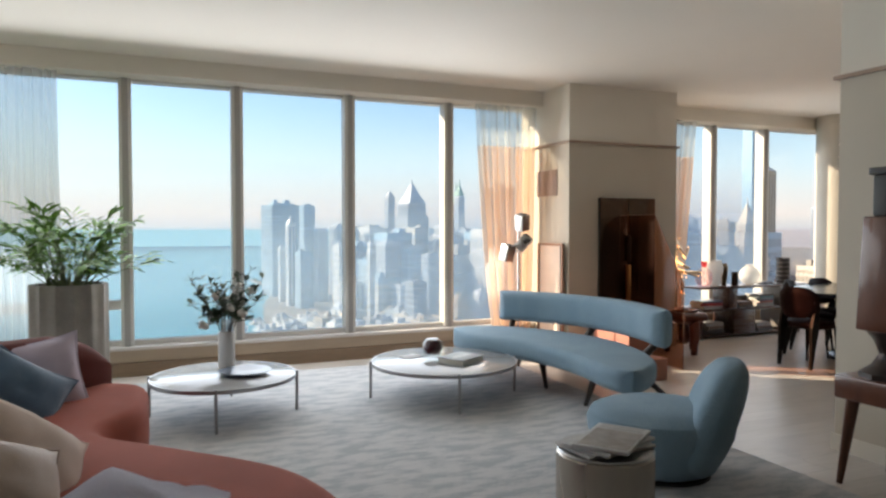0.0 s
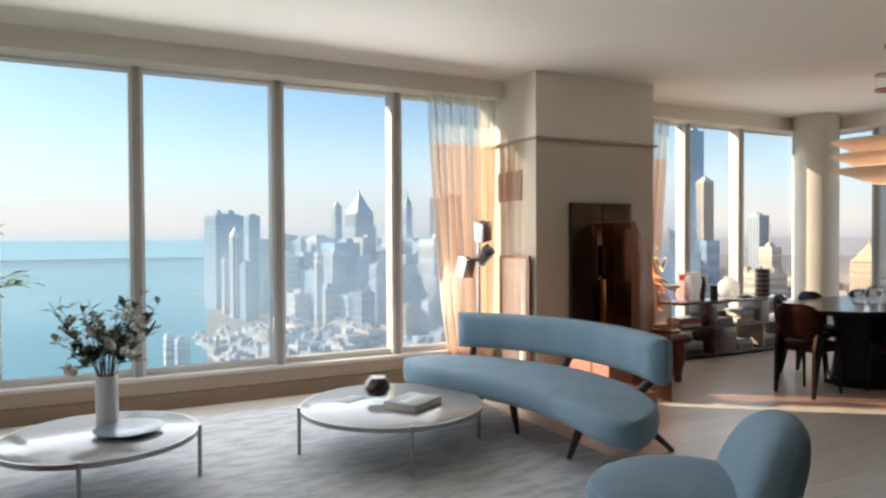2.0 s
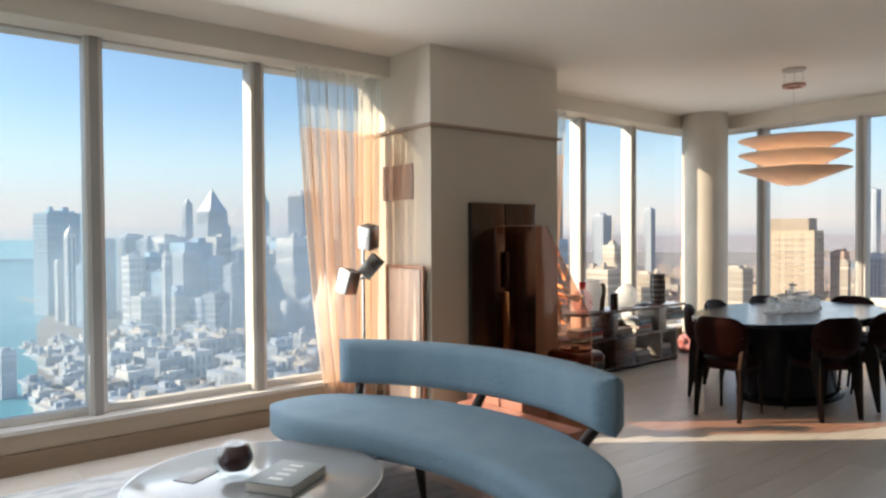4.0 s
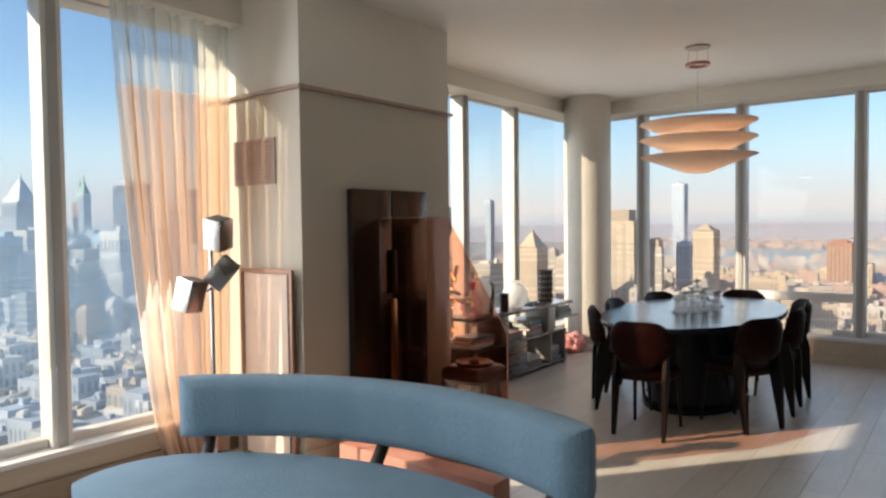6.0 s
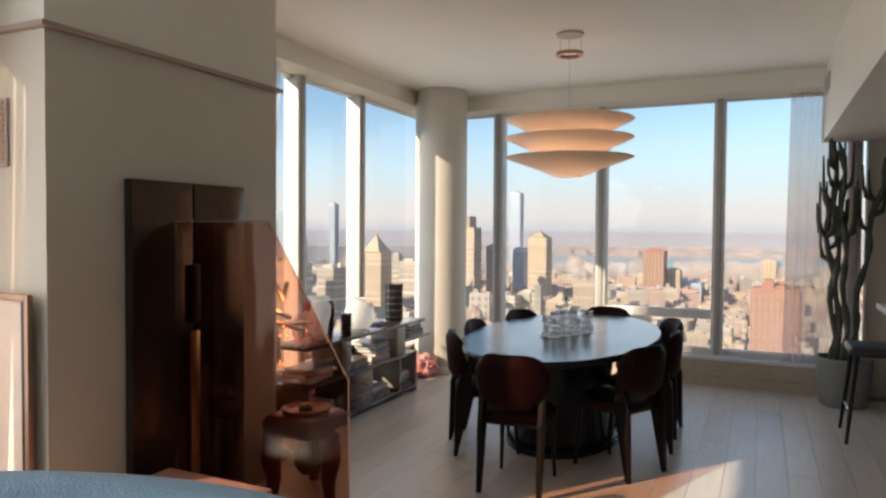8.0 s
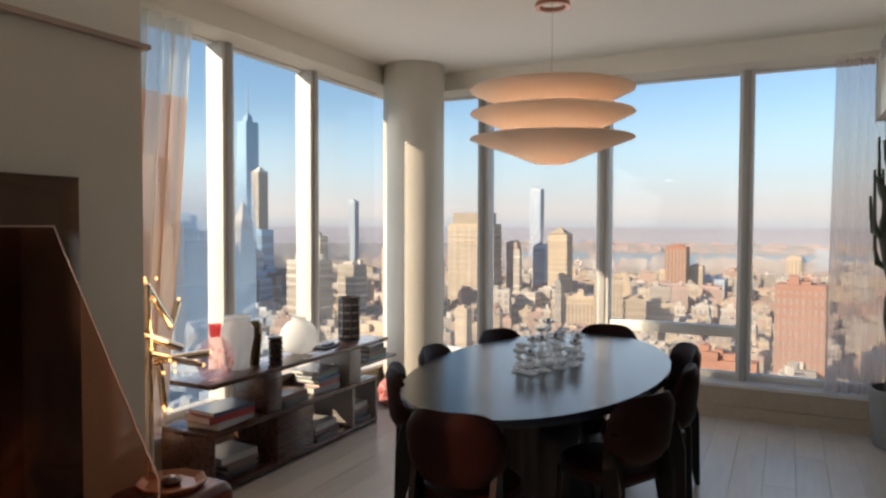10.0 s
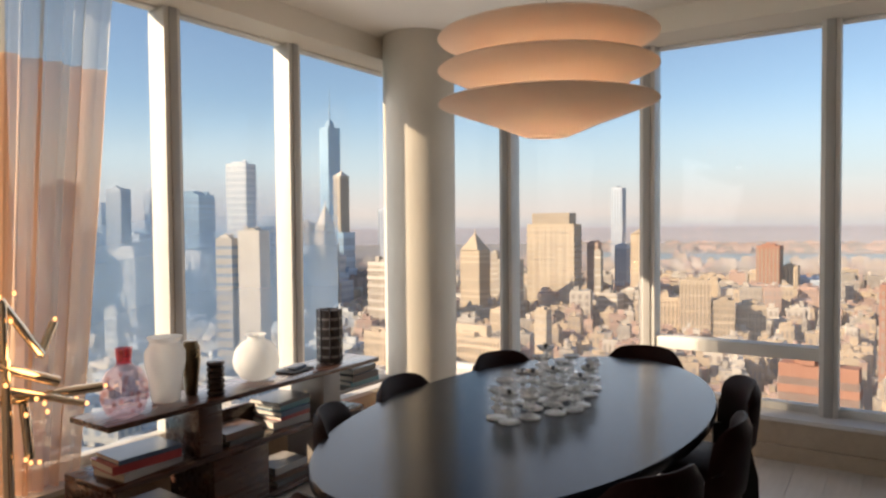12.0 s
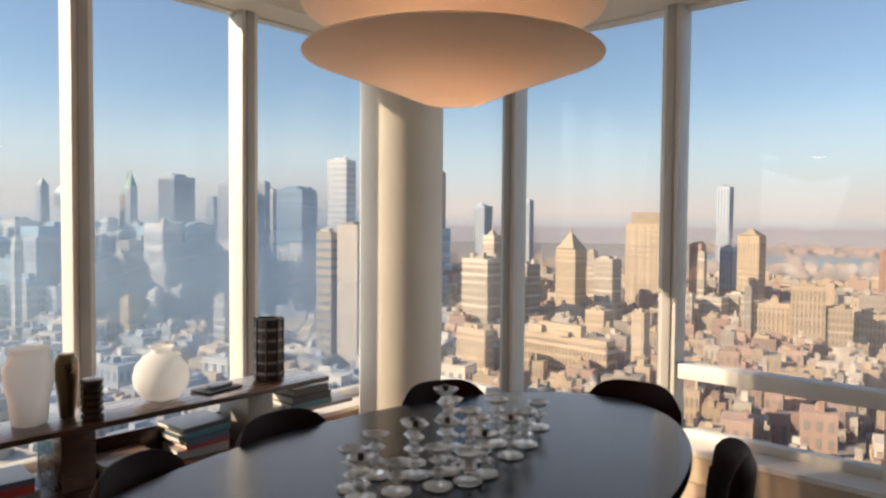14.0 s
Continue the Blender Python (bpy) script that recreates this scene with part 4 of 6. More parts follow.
for bx, by, yaw in ((7.52, 5.90, 3), (8.32, 5.80, -22), (8.92, 5.15, -82), (8.30, 4.50, 205), (7.62, 4.42, 182), (6.93, 4.50, 152), (6.27, 5.16, 93)):
    copy_thing(first, chair_pose(bx, by, yaw))

# pendant lamp
PAPER = cloth_sheer("cream_lamp_shade", (0.90, 0.75, 0.63), 0.0, 0.35)
lamp = thing("pendant_lamp", "three-tiered cream pendant lamp hanging over the dining table", "lamp", pose(7.70, 5.21, 0))


def shade(z_rim, z_low, r_low, r_rim=0.473):
    r1, r2 = r_low + (r_rim - r_low) * 0.35, r_low + (r_rim - r_low) * 0.75
    z1, z2 = z_low + (z_rim - z_low) * 0.38, z_low + (z_rim - z_low) * 0.76
    prof = [(r_low, z_low), (r1, z1), (r2, z2), (r_rim, z_rim), (r_rim - 0.003, z_rim + 0.004), (r2, z2 + 0.006), (r1, z1 + 0.006), (r_low, z_low + 0.006)]
    return lathe(prof, 96, closed=True)


part("lower_shade", shade(2.045, 1.905, 0.10), PAPER, lamp)
part("diffuser", lathe([(0.094, 1.904), (0.099, 1.906), (0.099, 1.911), (0.094, 1.912)], 64), PAPER, lamp)
part("middle_shade", shade(2.19, 2.075, 0.235), PAPER, lamp)
part("upper_shade", shade(2.325, 2.21, 0.235), PAPER, lamp)
part("top_cover", lathe([(0.466, 2.324), (0.30, 2.330), (0.05, 2.336)], 96), PAPER, lamp)
part("cord", tube([(0, 0, 2.335), (0, 0, 2.83)], 0.003, 6), CHROME, lamp)
part("canopy_ring", lathe([(0.075, 2.80), (0.10, 2.80), (0.10, 2.825), (0.075, 2.825)], 40, closed=True), mat("copper_ring", (0.45, 0.22, 0.15), rough=0.3, metal=0.9, bump=0), lamp)
for k in range(3):
    a = radians(120 * k + 20)
    part("canopy_wire", tube([(0.09 * math.cos(a), 0.09 * math.sin(a), 2.825), (0.085 * math.cos(a), 0.085 * math.sin(a), CZ - 0.02)], 0.004, 6), CHROME, lamp)
part("ceiling_plate", lathe([(0.10, CZ - 0.014), (0.10, CZ - 0.001)], 40), mat("taupe_ceiling_plate", (0.46, 0.40, 0.32), rough=0.5, bump=0.01), lamp)
bulb = new("lamp_bulb_light", bpy.data.lights.new("lamp_bulb_light", "POINT"))
bulb.data.energy, bulb.data.color, bulb.data.shadow_soft_size = 3.2, (1.0, 0.82, 0.66), 0.06
bulb.location = (7.70, 5.21, 2.08)


# ---- curtains, screens and lamps by the pier ----
SHEER_WHITE = cloth_sheer("white_sheer", (0.80, 0.81, 0.79), 0.50, 0.4)
SHEER_PEACH = cloth_sheer("peach_sheer", (0.88, 0.71, 0.57), 0.36, 0.45)
SHEER_AMBER = cloth_sheer("amber_sheer", (0.88, 0.64, 0.47), 0.30, 0.6)
SHEER_GREY = cloth_sheer("rose_grey_sheer", (0.78, 0.70, 0.66), 0.55, 0.5)


def curtain(label, along, top, foot, fixed, folds, amp=0.035, z_split=2.33, low=SHEER_PEACH, high=SHEER_WHITE, z_low=0.02, bow=0.0, seed=1):
    """Hanging sheer: top and foot are the two ends of its width at head and floor; bow pulls the free edge in."""
    c = thing("curtain", label, "curtain")
    rng2 = random.Random(seed)
    phases = [rng2.uniform(0, 6.28) for _ in range(3)]

    def build(za, zb, nz):
        bm = bmesh.new()
        n = folds * 10
        grid = []
        for j in range(nz + 1):
            z = za + (zb - za) * j / nz
            v = (z - z_low) / (HEAD - z_low)
            s = v ** (0.75 if bow == 0 else bow)
            e0, e1 = foot[0] + (top[0] - foot[0]) * s, foot[1] + (top[1] - foot[1]) * v
            rowv = []
            for i in range(n + 1):
                u = i / n
                w = u + 0.018 * math.sin(5 * u * 6.28 + phases[0])
                a = e0 + (e1 - e0) * w
                f = fixed + amp * math.sin(folds * 6.283 * u + phases[1] + 0.5 * math.sin(3 * v + 4 * u)) + 0.4 * amp * math.sin(folds * 2.3 * 6.283 * u + phases[2])
                rowv.append(bm.verts.new((a, f, z) if along == "x" else (f, a, z)))
            grid.append(rowv)
        for p, q in zip(grid, grid[1:]):
            for i in range(n):
                bm.faces.new((p[i], p[i + 1], q[i + 1], q[i]))
        return bm

    part("lower_drape", build(z_low, z_split, 26), low, c, "peach sheer lower part" if low in (SHEER_PEACH, SHEER_AMBER) else "")
    part("upper_drape", build(z_split, HEAD - 0.003, 8), high, c, "white sheer upper band")
    return c


curtain("floor-length peach sheer curtain with white upper band, pulled to the pier", "x", (3.72, 4.50), (4.02, 4.42), 7.24, 9, 0.035, bow=0.55, seed=2)
curtain("pale white sheer curtain beside the planter", "x", (-0.93, -0.42), (-0.93, -0.40), 7.22, 6, 0.03, low=SHEER_WHITE, seed=3)
curtain("floor-length peach sheer curtain with white upper band, beside the pier", "x", (6.02, 7.02), (6.10, 6.74), 7.35, 9, 0.03, bow=0.6, low=SHEER_AMBER, seed=4)
curtain("rose-grey sheer curtain gathered at the window end", "y", (3.66, 3.10), (3.70, 3.10), 9.84, 8, 0.03, low=SHEER_GREY, high=SHEER_GREY, seed=5)

BRONZE_MIRROR = mat("bronze_mirror", (0.075, 0.047, 0.030), (0.055, 0.035, 0.023), 0.14, metal=0.7, scale=1.5, fine=8, bump=0)
BLACK = mat("matt_black", (0.010, 0.010, 0.010), (0.014, 0.014, 0.014), 0.5, bump=0.02)
BRASS = mat("brushed_brass", (0.55, 0.38, 0.18), (0.46, 0.32, 0.15), 0.3, metal=1.0, bump=0.02)
COPPER = mat("copper_frame", (0.40, 0.24, 0.17), (0.33, 0.20, 0.14), 0.4, metal=0.7, bump=0.02)
PINK_GLASS = clear("pink_tinted_glass", (0.80, 0.57, 0.46), 0.012)
PINK_BLOCK = mat("coral_lacquer", (0.44, 0.20, 0.145), (0.39, 0.18, 0.13), 0.4, scale=3, fine=60, bump=0.01)

cab = thing("mirror_cabinet", "tall narrow dark bronze mirrored cabinet with two doors on the pier", "cabinet")
part("body", box(4.905, 6.535, 0.06, 5.645, 6.569, 1.73, 0.003), BLACK, cab)
for x0, x1, nm in ((4.90, 5.268, "door"), (5.282, 5.65, "door")):
    d = part(nm, box(x0, 6.512, 0.06, x1, 6.533, 1.73, 0.002), BRONZE_MIRROR, cab, "bronze mirror door")
part("handle", box(5.25, 6.486, 1.02, 5.298, 6.511, 1.32, 0.008), BLACK, cab, "black door handle")
part("brass_strip", box(5.245, 6.50, 0.18, 5.303, 6.511, 0.98, 0.002), BRASS, cab, "brass strip below the handle")
part("slit", box(5.268, 6.520, 1.34, 5.282, 6.531, 1.55, 0.001), BRASS, cab)

screen = thing("glass_screen", "pink tinted glass fin with slanted corner standing against the pier", "screen")
bm = bmesh.new()
prof = ((6.50, 0.0), (5.51, 0.0), (5.51, 0.84), (5.945, 1.53), (6.50, 1.53))
va, vb = [bm.verts.new((5.156, y, z)) for y, z in prof], [bm.verts.new((5.168, y, z)) for y, z in prof]
bm.faces.new(va)
bm.faces.new(vb[::-1])
for k in range(5):
    bm.faces.new((va[k], vb[k], vb[(k + 1) % 5], va[(k + 1) % 5]))
bmesh.ops.recalc_face_normals(bm, faces=bm.faces)
part("glass", bm, PINK_GLASS, screen, "pink tinted glass pane", smooth=False)
part("edge_strip", tube([(5.162, 5.505, 0.0), (5.162, 5.505, 0.845), (5.162, 5.94, 1.536), (5.162, 6.50, 1.536)], 0.003, 8), mat("brown_edge", (0.16, 0.08, 0.05), rough=0.5), screen, "thin copper edge")

plinth = thing("coral_plinth", "low coral lacquered plinth behind the sofa", "plinth")
part("block", box(4.72, 5.78, 0.0, 4.99, 6.38, 0.385, 0.006), PINK_BLOCK, plinth)
part("base", box(4.55, 5.2, 0.0, 4.70, 6.3, 0.20, 0.006), PINK_BLOCK, plinth)

MAHOGANY = mat("polished_mahogany", (0.12, 0.032, 0.02), (0.075, 0.02, 0.013), 0.32, scale=5, fine=20, stretch=(1, 1, 3), coat=0.1, bump=0.01)
st = thing("sculptural_stool", "glossy mahogany sculptural stool with dished seat and curved legs", "stool", pose(5.85, 6.24, 0))
bm = box(-0.19, -0.19, 0.33, 0.19, 0.19, 0.46, 0.06, 5)
for v in bm.verts:
    r = math.hypot(v.co.x, v.co.y)
    if v.co.z > 0.44:
        v.co.z -= 0.035 * max(0.0, 1 - (r / 0.19) ** 2)
    elif v.co.z < 0.36:
        v.co.x, v.co.y = v.co.x * 0.82, v.co.y * 0.82
part("seat", bm, MAHOGANY, st)
for k in range(3):
    a = radians(120 * k + 20)
    c, s_ = math.cos(a), math.sin(a)
    part("leg", tube([(0.12 * c, 0.12 * s_, 0.40), (0.185 * c, 0.185 * s_, 0.34), (0.20 * c, 0.20 * s_, 0.22), (0.18 * c, 0.18 * s_, 0.10), (0.19 * c, 0.19 * s_, 0.0)], [0.05, 0.062, 0.058, 0.042, 0.032], 14), MAHOGANY, st, "fat curved glossy leg")
part("stretcher", lathe([(0.03, 0.10), (0.07, 0.16), (0.05, 0.26), (0.03, 0.34)], 20), MAHOGANY, st)
dish = thing("ornate_dish", "small carved orange-brown dish lying on the stool", "dish", pose(5.85, 6.24, 0.452, 0, 0, 25))
part("rim", lathe([(0.06, 0.0), (0.13, 0.008), (0.145, 0.03), (0.135, 0.034), (0.10, 0.016), (0.03, 0.014)], 9), mat("amber_carved_wood", (0.34, 0.12, 0.05), (0.22, 0.07, 0.03), 0.3, scale=9, coat=0.2), dish, smooth=False)
part("knob", lathe([(0.035, 0.015), (0.045, 0.03), (0.03, 0.045), (0.01, 0.05)], 16), MAHOGANY, dish)

fr = thing("leaning_frame", "copper framed pale panel leaning against the side of the pier", "frame")
for y0, y1, z0, z1 in ((6.60, 6.625, 0.0, 1.225), (7.095, 7.12, 0.0, 1.225), (6.626, 7.094, 1.20, 1.225), (6.626, 7.094, 0.0, 0.025)):
    part("rail", box(4.46, y0, z0, 4.485, y1, z1, 0.003), COPPER, fr, "thin copper rail")
part("inner_edge", box(4.462, 6.627, 0.026, 4.476, 6.645, 1.198, 0.002), BLACK, fr)
part("panel", box(4.478, 6.646, 0.026, 4.484, 7.093, 1.198), mat("pale_peach_panel", (0.78, 0.62, 0.50), rough=0.5, bump=0.02), fr)

vent = thing("wall_vent", "brownish slotted air grille on the pier", "vent")
part("grille_frame", box(4.512, 6.80, 1.76, 4.524, 7.23, 2.05, 0.003), mat("rose_brown_grille", (0.42, 0.30, 0.24), (0.36, 0.26, 0.21), 0.5), vent)
for k in range(11):
    z = 1.785 + 0.024 * k
    part("slat", box(4.506, 6.82, z, 4.5115, 7.21, z + 0.011, 0.001), vent.children[0].data.materials[0], vent, smooth=False)

SATIN = mat("polished_nickel", (0.50, 0.49, 0.47), (0.44, 0.43, 0.41), 0.28, metal=1.0, bump=0.01)
fl = thing("floor_lamp", "chrome floor lamp with three square spotlight heads before the curtain", "floor lamp")
part("pole", tube([(3.93, 6.62, 0.03), (3.93, 6.62, 1.47)], 0.011, 12), CHROME, fl)
part("base_ring", lathe([(0.135, 0.0), (0.16, 0.0), (0.16, 0.03), (0.135, 0.03)], 48, 3.93, 6.62, True), CHROME, fl, "chrome ring base")
part("base_plate", lathe([(0.133, 0.002), (0.133, 0.012)], 48, 3.93, 6.62), CHROME, fl)


def spot(x, y, z, rx, ry, rz):
    m = pose(x, y, z, rx, ry, rz)
    h = part("spot_head", box(-0.056, -0.056, -0.085, 0.056, 0.056, 0.085, 0.003), SATIN, fl, "square chrome spotlight head", m)
    # black plate on the solid head, painted shade of a hollow opening
    part("reflector", box(-0.050, -0.050, 0.0852, 0.050, 0.050, 0.087), BLACK, h, "black plate for the shaded opening")


spot(3.965, 6.60, 1.455, 12, -12, 14)
spot(3.97, 6.58, 1.240, 40, 0, 50)
spot(3.785, 6.60, 1.135, 14, 4, 12)
part("arm", tube([(3.93, 6.62, 1.42), (3.97, 6.61, 1.45)], 0.008, 8), CHROME, fl)
part("arm", tube([(3.93, 6.62, 1.24), (4.0, 6.60, 1.22)], 0.008, 8), CHROME, fl)
part("arm", tube([(3.93, 6.62, 1.16), (3.85, 6.61, 1.13)], 0.008, 8), CHROME, fl)

# ---- things on the coffee tables ----
CERAMIC = mat("white_ceramic", (0.72, 0.71, 0.69), (0.66, 0.65, 0.63), 0.35, scale=6, fine=60, bump=0.02)
LEAF = mat("dark_green_leaf", (0.045, 0.075, 0.03), (0.03, 0.05, 0.022), 0.5, scale=10, bump=0.05, island=0.35)
PALM = mat("palm_leaf", (0.15, 0.29, 0.035), (0.08, 0.18, 0.02), 0.45, scale=10, bump=0.05, island=0.3)
TWIG = mat("brown_twig", (0.10, 0.07, 0.045), rough=0.8)
PETAL = mat("white_petal", (0.75, 0.72, 0.66), (0.68, 0.64, 0.58), 0.7, scale=12, bump=0.05)
TOPZ = 0.308

vase = thing("flower_vase", "white ceramic cylinder vase with dark leafy stems and white blossoms", "vase", pose(0.88, 5.80, TOPZ))
part("vase_body", lathe([(0.055, 0.0), (0.062, 0.01), (0.062, 0.27), (0.056, 0.285), (0.050, 0.283), (0.050, 0.2)], 40), CERAMIC, vase)


def leaf_into(verts, faces, base, d, up, length, width):
    side = d.cross(up).normalized()
    n = len(verts)
    mid = base + d * length * 0.5 + up * length * 0.08
    verts.extend((base, mid + side * width / 2, base + d * length, mid - side * width / 2, mid - up * width * 0.15))
    faces.extend(((n, n + 1, n + 4), (n + 1, n + 2, n + 4), (n + 2, n + 3, n + 4), (n + 3, n, n + 4)))


rng = random.Random(21)
lv, lf = [], []
pet = bmesh.new()
for k in range(30):
    a, spread = rng.uniform(0, 6.28), rng.uniform(0.05, 0.36)
    top = Vector((spread * math.cos(a), spread * math.sin(a), rng.uniform(0.45, 0.86) - spread * 0.25))
    mid = Vector((0.25 * top.x, 0.25 * top.y, 0.36))
    part("stem", tube([(0.02 * math.cos(a), 0.02 * math.sin(a), 0.2), mid, top], [0.003, 0.003, 0.0015], 5), TWIG, vase)
    for j in range(16):
        u = rng.uniform(0.15, 1.0)
        p = mid.lerp(top, u)
        d = Vector((rng.uniform(-1, 1), rng.uniform(-1, 1), rng.uniform(-0.3, 0.8))).normalized()
        leaf_into(lv, lf, p, d, Vector((0, 0, 1)) if abs(d.z) < 0.9 else Vector((1, 0, 0)), rng.uniform(0.05, 0.10), rng.uniform(0.03, 0.052))
    if k % 3 == 0:
        p = mid.lerp(top, rng.uniform(0.55, 0.95))
        for j in range(7):
            r = bmesh.ops.create_icosphere(pet, subdivisions=1, radius=rng.uniform(0.014, 0.028))
            bmesh.ops.translate(pet, verts=r["verts"], vec=p + Vector((rng.uniform(-0.025, 0.025), rng.uniform(-0.025, 0.025), rng.uniform(-0.02, 0.02))))
me = bpy.data.meshes.new("foliage")
me.from_pydata(lv, [], lf)
me.materials.append(LEAF)
ob = new("foliage", me)
ob.parent = vase
tagged(ob, "dark green leaves", kind="stuff")
tagged(part("blossom", pet, PETAL, vase, "white blossoms"), kind="stuff")

dish = thing("plate", "shallow grey-blue ceramic plate on the small coffee table", "plate", pose(0.985, 5.50, TOPZ))
part("dish", lathe([(0.08, 0.0), (0.10, 0.004), (0.185, 0.028), (0.19, 0.034), (0.183, 0.034), (0.10, 0.012), (0.01, 0.010)], 56), mat("blue_grey_glaze", (0.22, 0.26, 0.31), (0.17, 0.21, 0.26), 0.22, scale=8), dish)

bk = thing("coffee_table_book", "large grey-green hardback book lying on the coffee table", "book", pose(2.655, 5.29, TOPZ, 0, 0, 32))
part("cover", box(-0.16, -0.125, 0.0, 0.16, 0.125, 0.004, 0.001), mat("grey_green_cover", (0.22, 0.25, 0.25), (0.17, 0.20, 0.20), 0.5), bk)
part("page_block", box(-0.155, -0.12, 0.0045, 0.155, 0.118, 0.045, 0.001), mat("paper_block", (0.74, 0.71, 0.64), rough=0.8, stretch=(1, 1, 60)), bk)
part("cover", box(-0.16, -0.125, 0.0455, 0.16, 0.125, 0.0495, 0.001), bk.children[0].data.materials[0], bk)
for k in range(4):
    part("title_bar", box(-0.10 + 0.06 * k, -0.03, 0.0498, -0.075 + 0.06 * k, 0.04, 0.0504), mat("pale_print", (0.66, 0.68, 0.66), rough=0.6), bk, "pale printed bar", smooth=False)

orb = thing("glass_orb_vase", "clear glass bowl with dark red core on the coffee table", "vase", pose(2.50, 5.52, TOPZ))
CLEAR = clear("clear_glass", (0.94, 0.96, 0.96), 0.06)
part("outer_glass", lathe([(0.04, 0.0), (0.075, 0.012), (0.098, 0.06), (0.10, 0.09), (0.085, 0.14), (0.055, 0.168), (0.045, 0.168)], 40), CLEAR, orb)
part("core", lathe([(0.02, 0.035), (0.06, 0.045), (0.082, 0.08), (0.082, 0.105), (0.065, 0.145), (0.045, 0.16), (0.02, 0.15)], 40), mat("dark_plum_glass", (0.05, 0.012, 0.016), rough=0.1, bump=0), orb, "dark plum core")
nap = thing("leaflet", "small folded paper beside the glass bowl", "paper", pose(2.36, 5.66, TOPZ, 0, 0, 30))
part("sheet", box(-0.09, -0.06, 0.0, 0.09, 0.06, 0.004, 0.001), mat("grey_paper", (0.45, 0.45, 0.46), rough=0.7), nap)

# ---- planter with palm ----
CONCRETE = mat("ribbed_stone_planter", (0.27, 0.24, 0.205), (0.19, 0.17, 0.145), 0.7, scale=5, fine=40, bump=0.15)
pl = thing("planter", "tall fluted stone planter with a leafy green palm by the window", "planter", pose(-0.28, 6.62, 0))
bm = bmesh.new()
n = 56
rings = []
for r, z in ((0.27, 0.0), (0.285, 0.02), (0.285, 0.92), (0.28, 0.94), (0.255, 0.94), (0.25, 0.88)):
    rings.append([bm.verts.new(((r + 0.010 * math.cos(14 * 6.2832 * k / n)) * math.cos(6.2832 * k / n), (r + 0.010 * math.cos(14 * 6.2832 * k / n)) * math.sin(6.2832 * k / n), z)) for k in range(n)])
for a, b in zip(rings, rings[1:]):
    for k in range(n):
        bm.faces.new((a[k], a[(k + 1) % n], b[(k + 1) % n], b[k]))
bm.faces.new(rings[0][::-1])
bm.faces.new(rings[-1])
part("pot", bm, CONCRETE, pl)
part("soil", lathe([(0.24, 0.885), (0.24, 0.90), (0.02, 0.93)], 24), mat("dark_soil", (0.04, 0.03, 0.02), rough=0.95, bump=0.4, fine=80), pl)
rng = random.Random(8)
lv, lf = [], []
STALK = mat("green_stalk", (0.10, 0.13, 0.04), rough=0.6)
for k in range(72):
    a = 2.4 * k + rng.uniform(-0.3, 0.3)
    reach, rise_z = rng.uniform(0.10, 0.62), rng.uniform(0.12, 0.62)
    if rise_z > 0.5:
        reach *= 0.8
    root = rng.uniform(0.02, 0.15)
    droop = rng.uniform(0.75, 1.25)
    p0 = Vector((root * math.cos(a), root * math.sin(a), 0.90))
    pts = []
    for j in range(9):
        u = j / 8
        turn = a + 0.5 * math.sin(k) * u
        pts.append(p0 + Vector((reach * u * math.cos(turn), reach * u * math.sin(turn), rise_z * (2.0 * u - droop * u * u))))
    part("stalk", tube(pts, [0.005 - 0.0004 * j for j in range(9)], 5), STALK, pl)
    for j in range(13):
        u = 0.52 + 0.48 * j / 12
        i = min(7, int(u * 8))
        p = pts[i].lerp(pts[i + 1], u * 8 - i)
        d0 = (pts[i + 1] - pts[i]).normalized()
        side = d0.cross(Vector((0, 0, 1))).normalized() * (1 if j % 2 else -1)
        d = (side * 0.9 + d0 * rng.uniform(0.4, 1.0) + Vector((0, 0, rng.uniform(-0.55, 0.25)))).normalized()
        leaf_into(lv, lf, p, d, Vector((rng.uniform(-0.5, 0.5), rng.uniform(-0.5, 0.5), 1)).normalized(), rng.uniform(0.10, 0.19) * (1.15 - 0.6 * abs(u - 0.75)), 0.040)
me = bpy.data.meshes.new("fronds")
me.from_pydata(lv, [], lf)
me.materials.append(PALM)
ob = new("fronds", me)
ob.parent = pl
tagged(ob, "green palm fronds", kind="stuff")

tl = thing("table_lamp", "small lamp with white conical shade near the curtain", "lamp", pose(-1.02, 6.25, 0))
part("shade", lathe([(0.24, 0.98), (0.23, 1.0), (0.08, 1.28), (0.07, 1.29), (0.06, 1.28)], 40), cloth_sheer("white_shade", (0.8, 0.77, 0.72), 0.0, 0.4), tl)
part("stem", tube([(0, 0, 0.03), (0, 0, 1.2)], 0.014), BRASS, tl)
part("foot", lathe([(0.14, 0.0), (0.14, 0.02), (0.02, 0.035)], 32), BRASS, tl)

# ---- rust sofa with cushions ----
rs = thing("serpentine_sofa", "rust-red upholstered serpentine sofa with low curved back", "sofa")


def rust_front(a):
    # front edge in plan, running from the far end to the near end
    u = a
    y = 5.05 - 3.02 * u
    x = 0.33 - 0.22 * math.exp(-((u - 0.38) / 0.09) ** 2) + 0.70 / (1 + math.exp(-(u - 0.58) / 0.06))
    return x, y


def rust_back(a):
    y = 4.95 - 2.75 * a
    return -0.85 + 0.1 * math.sin(3 * a), y + 0.1


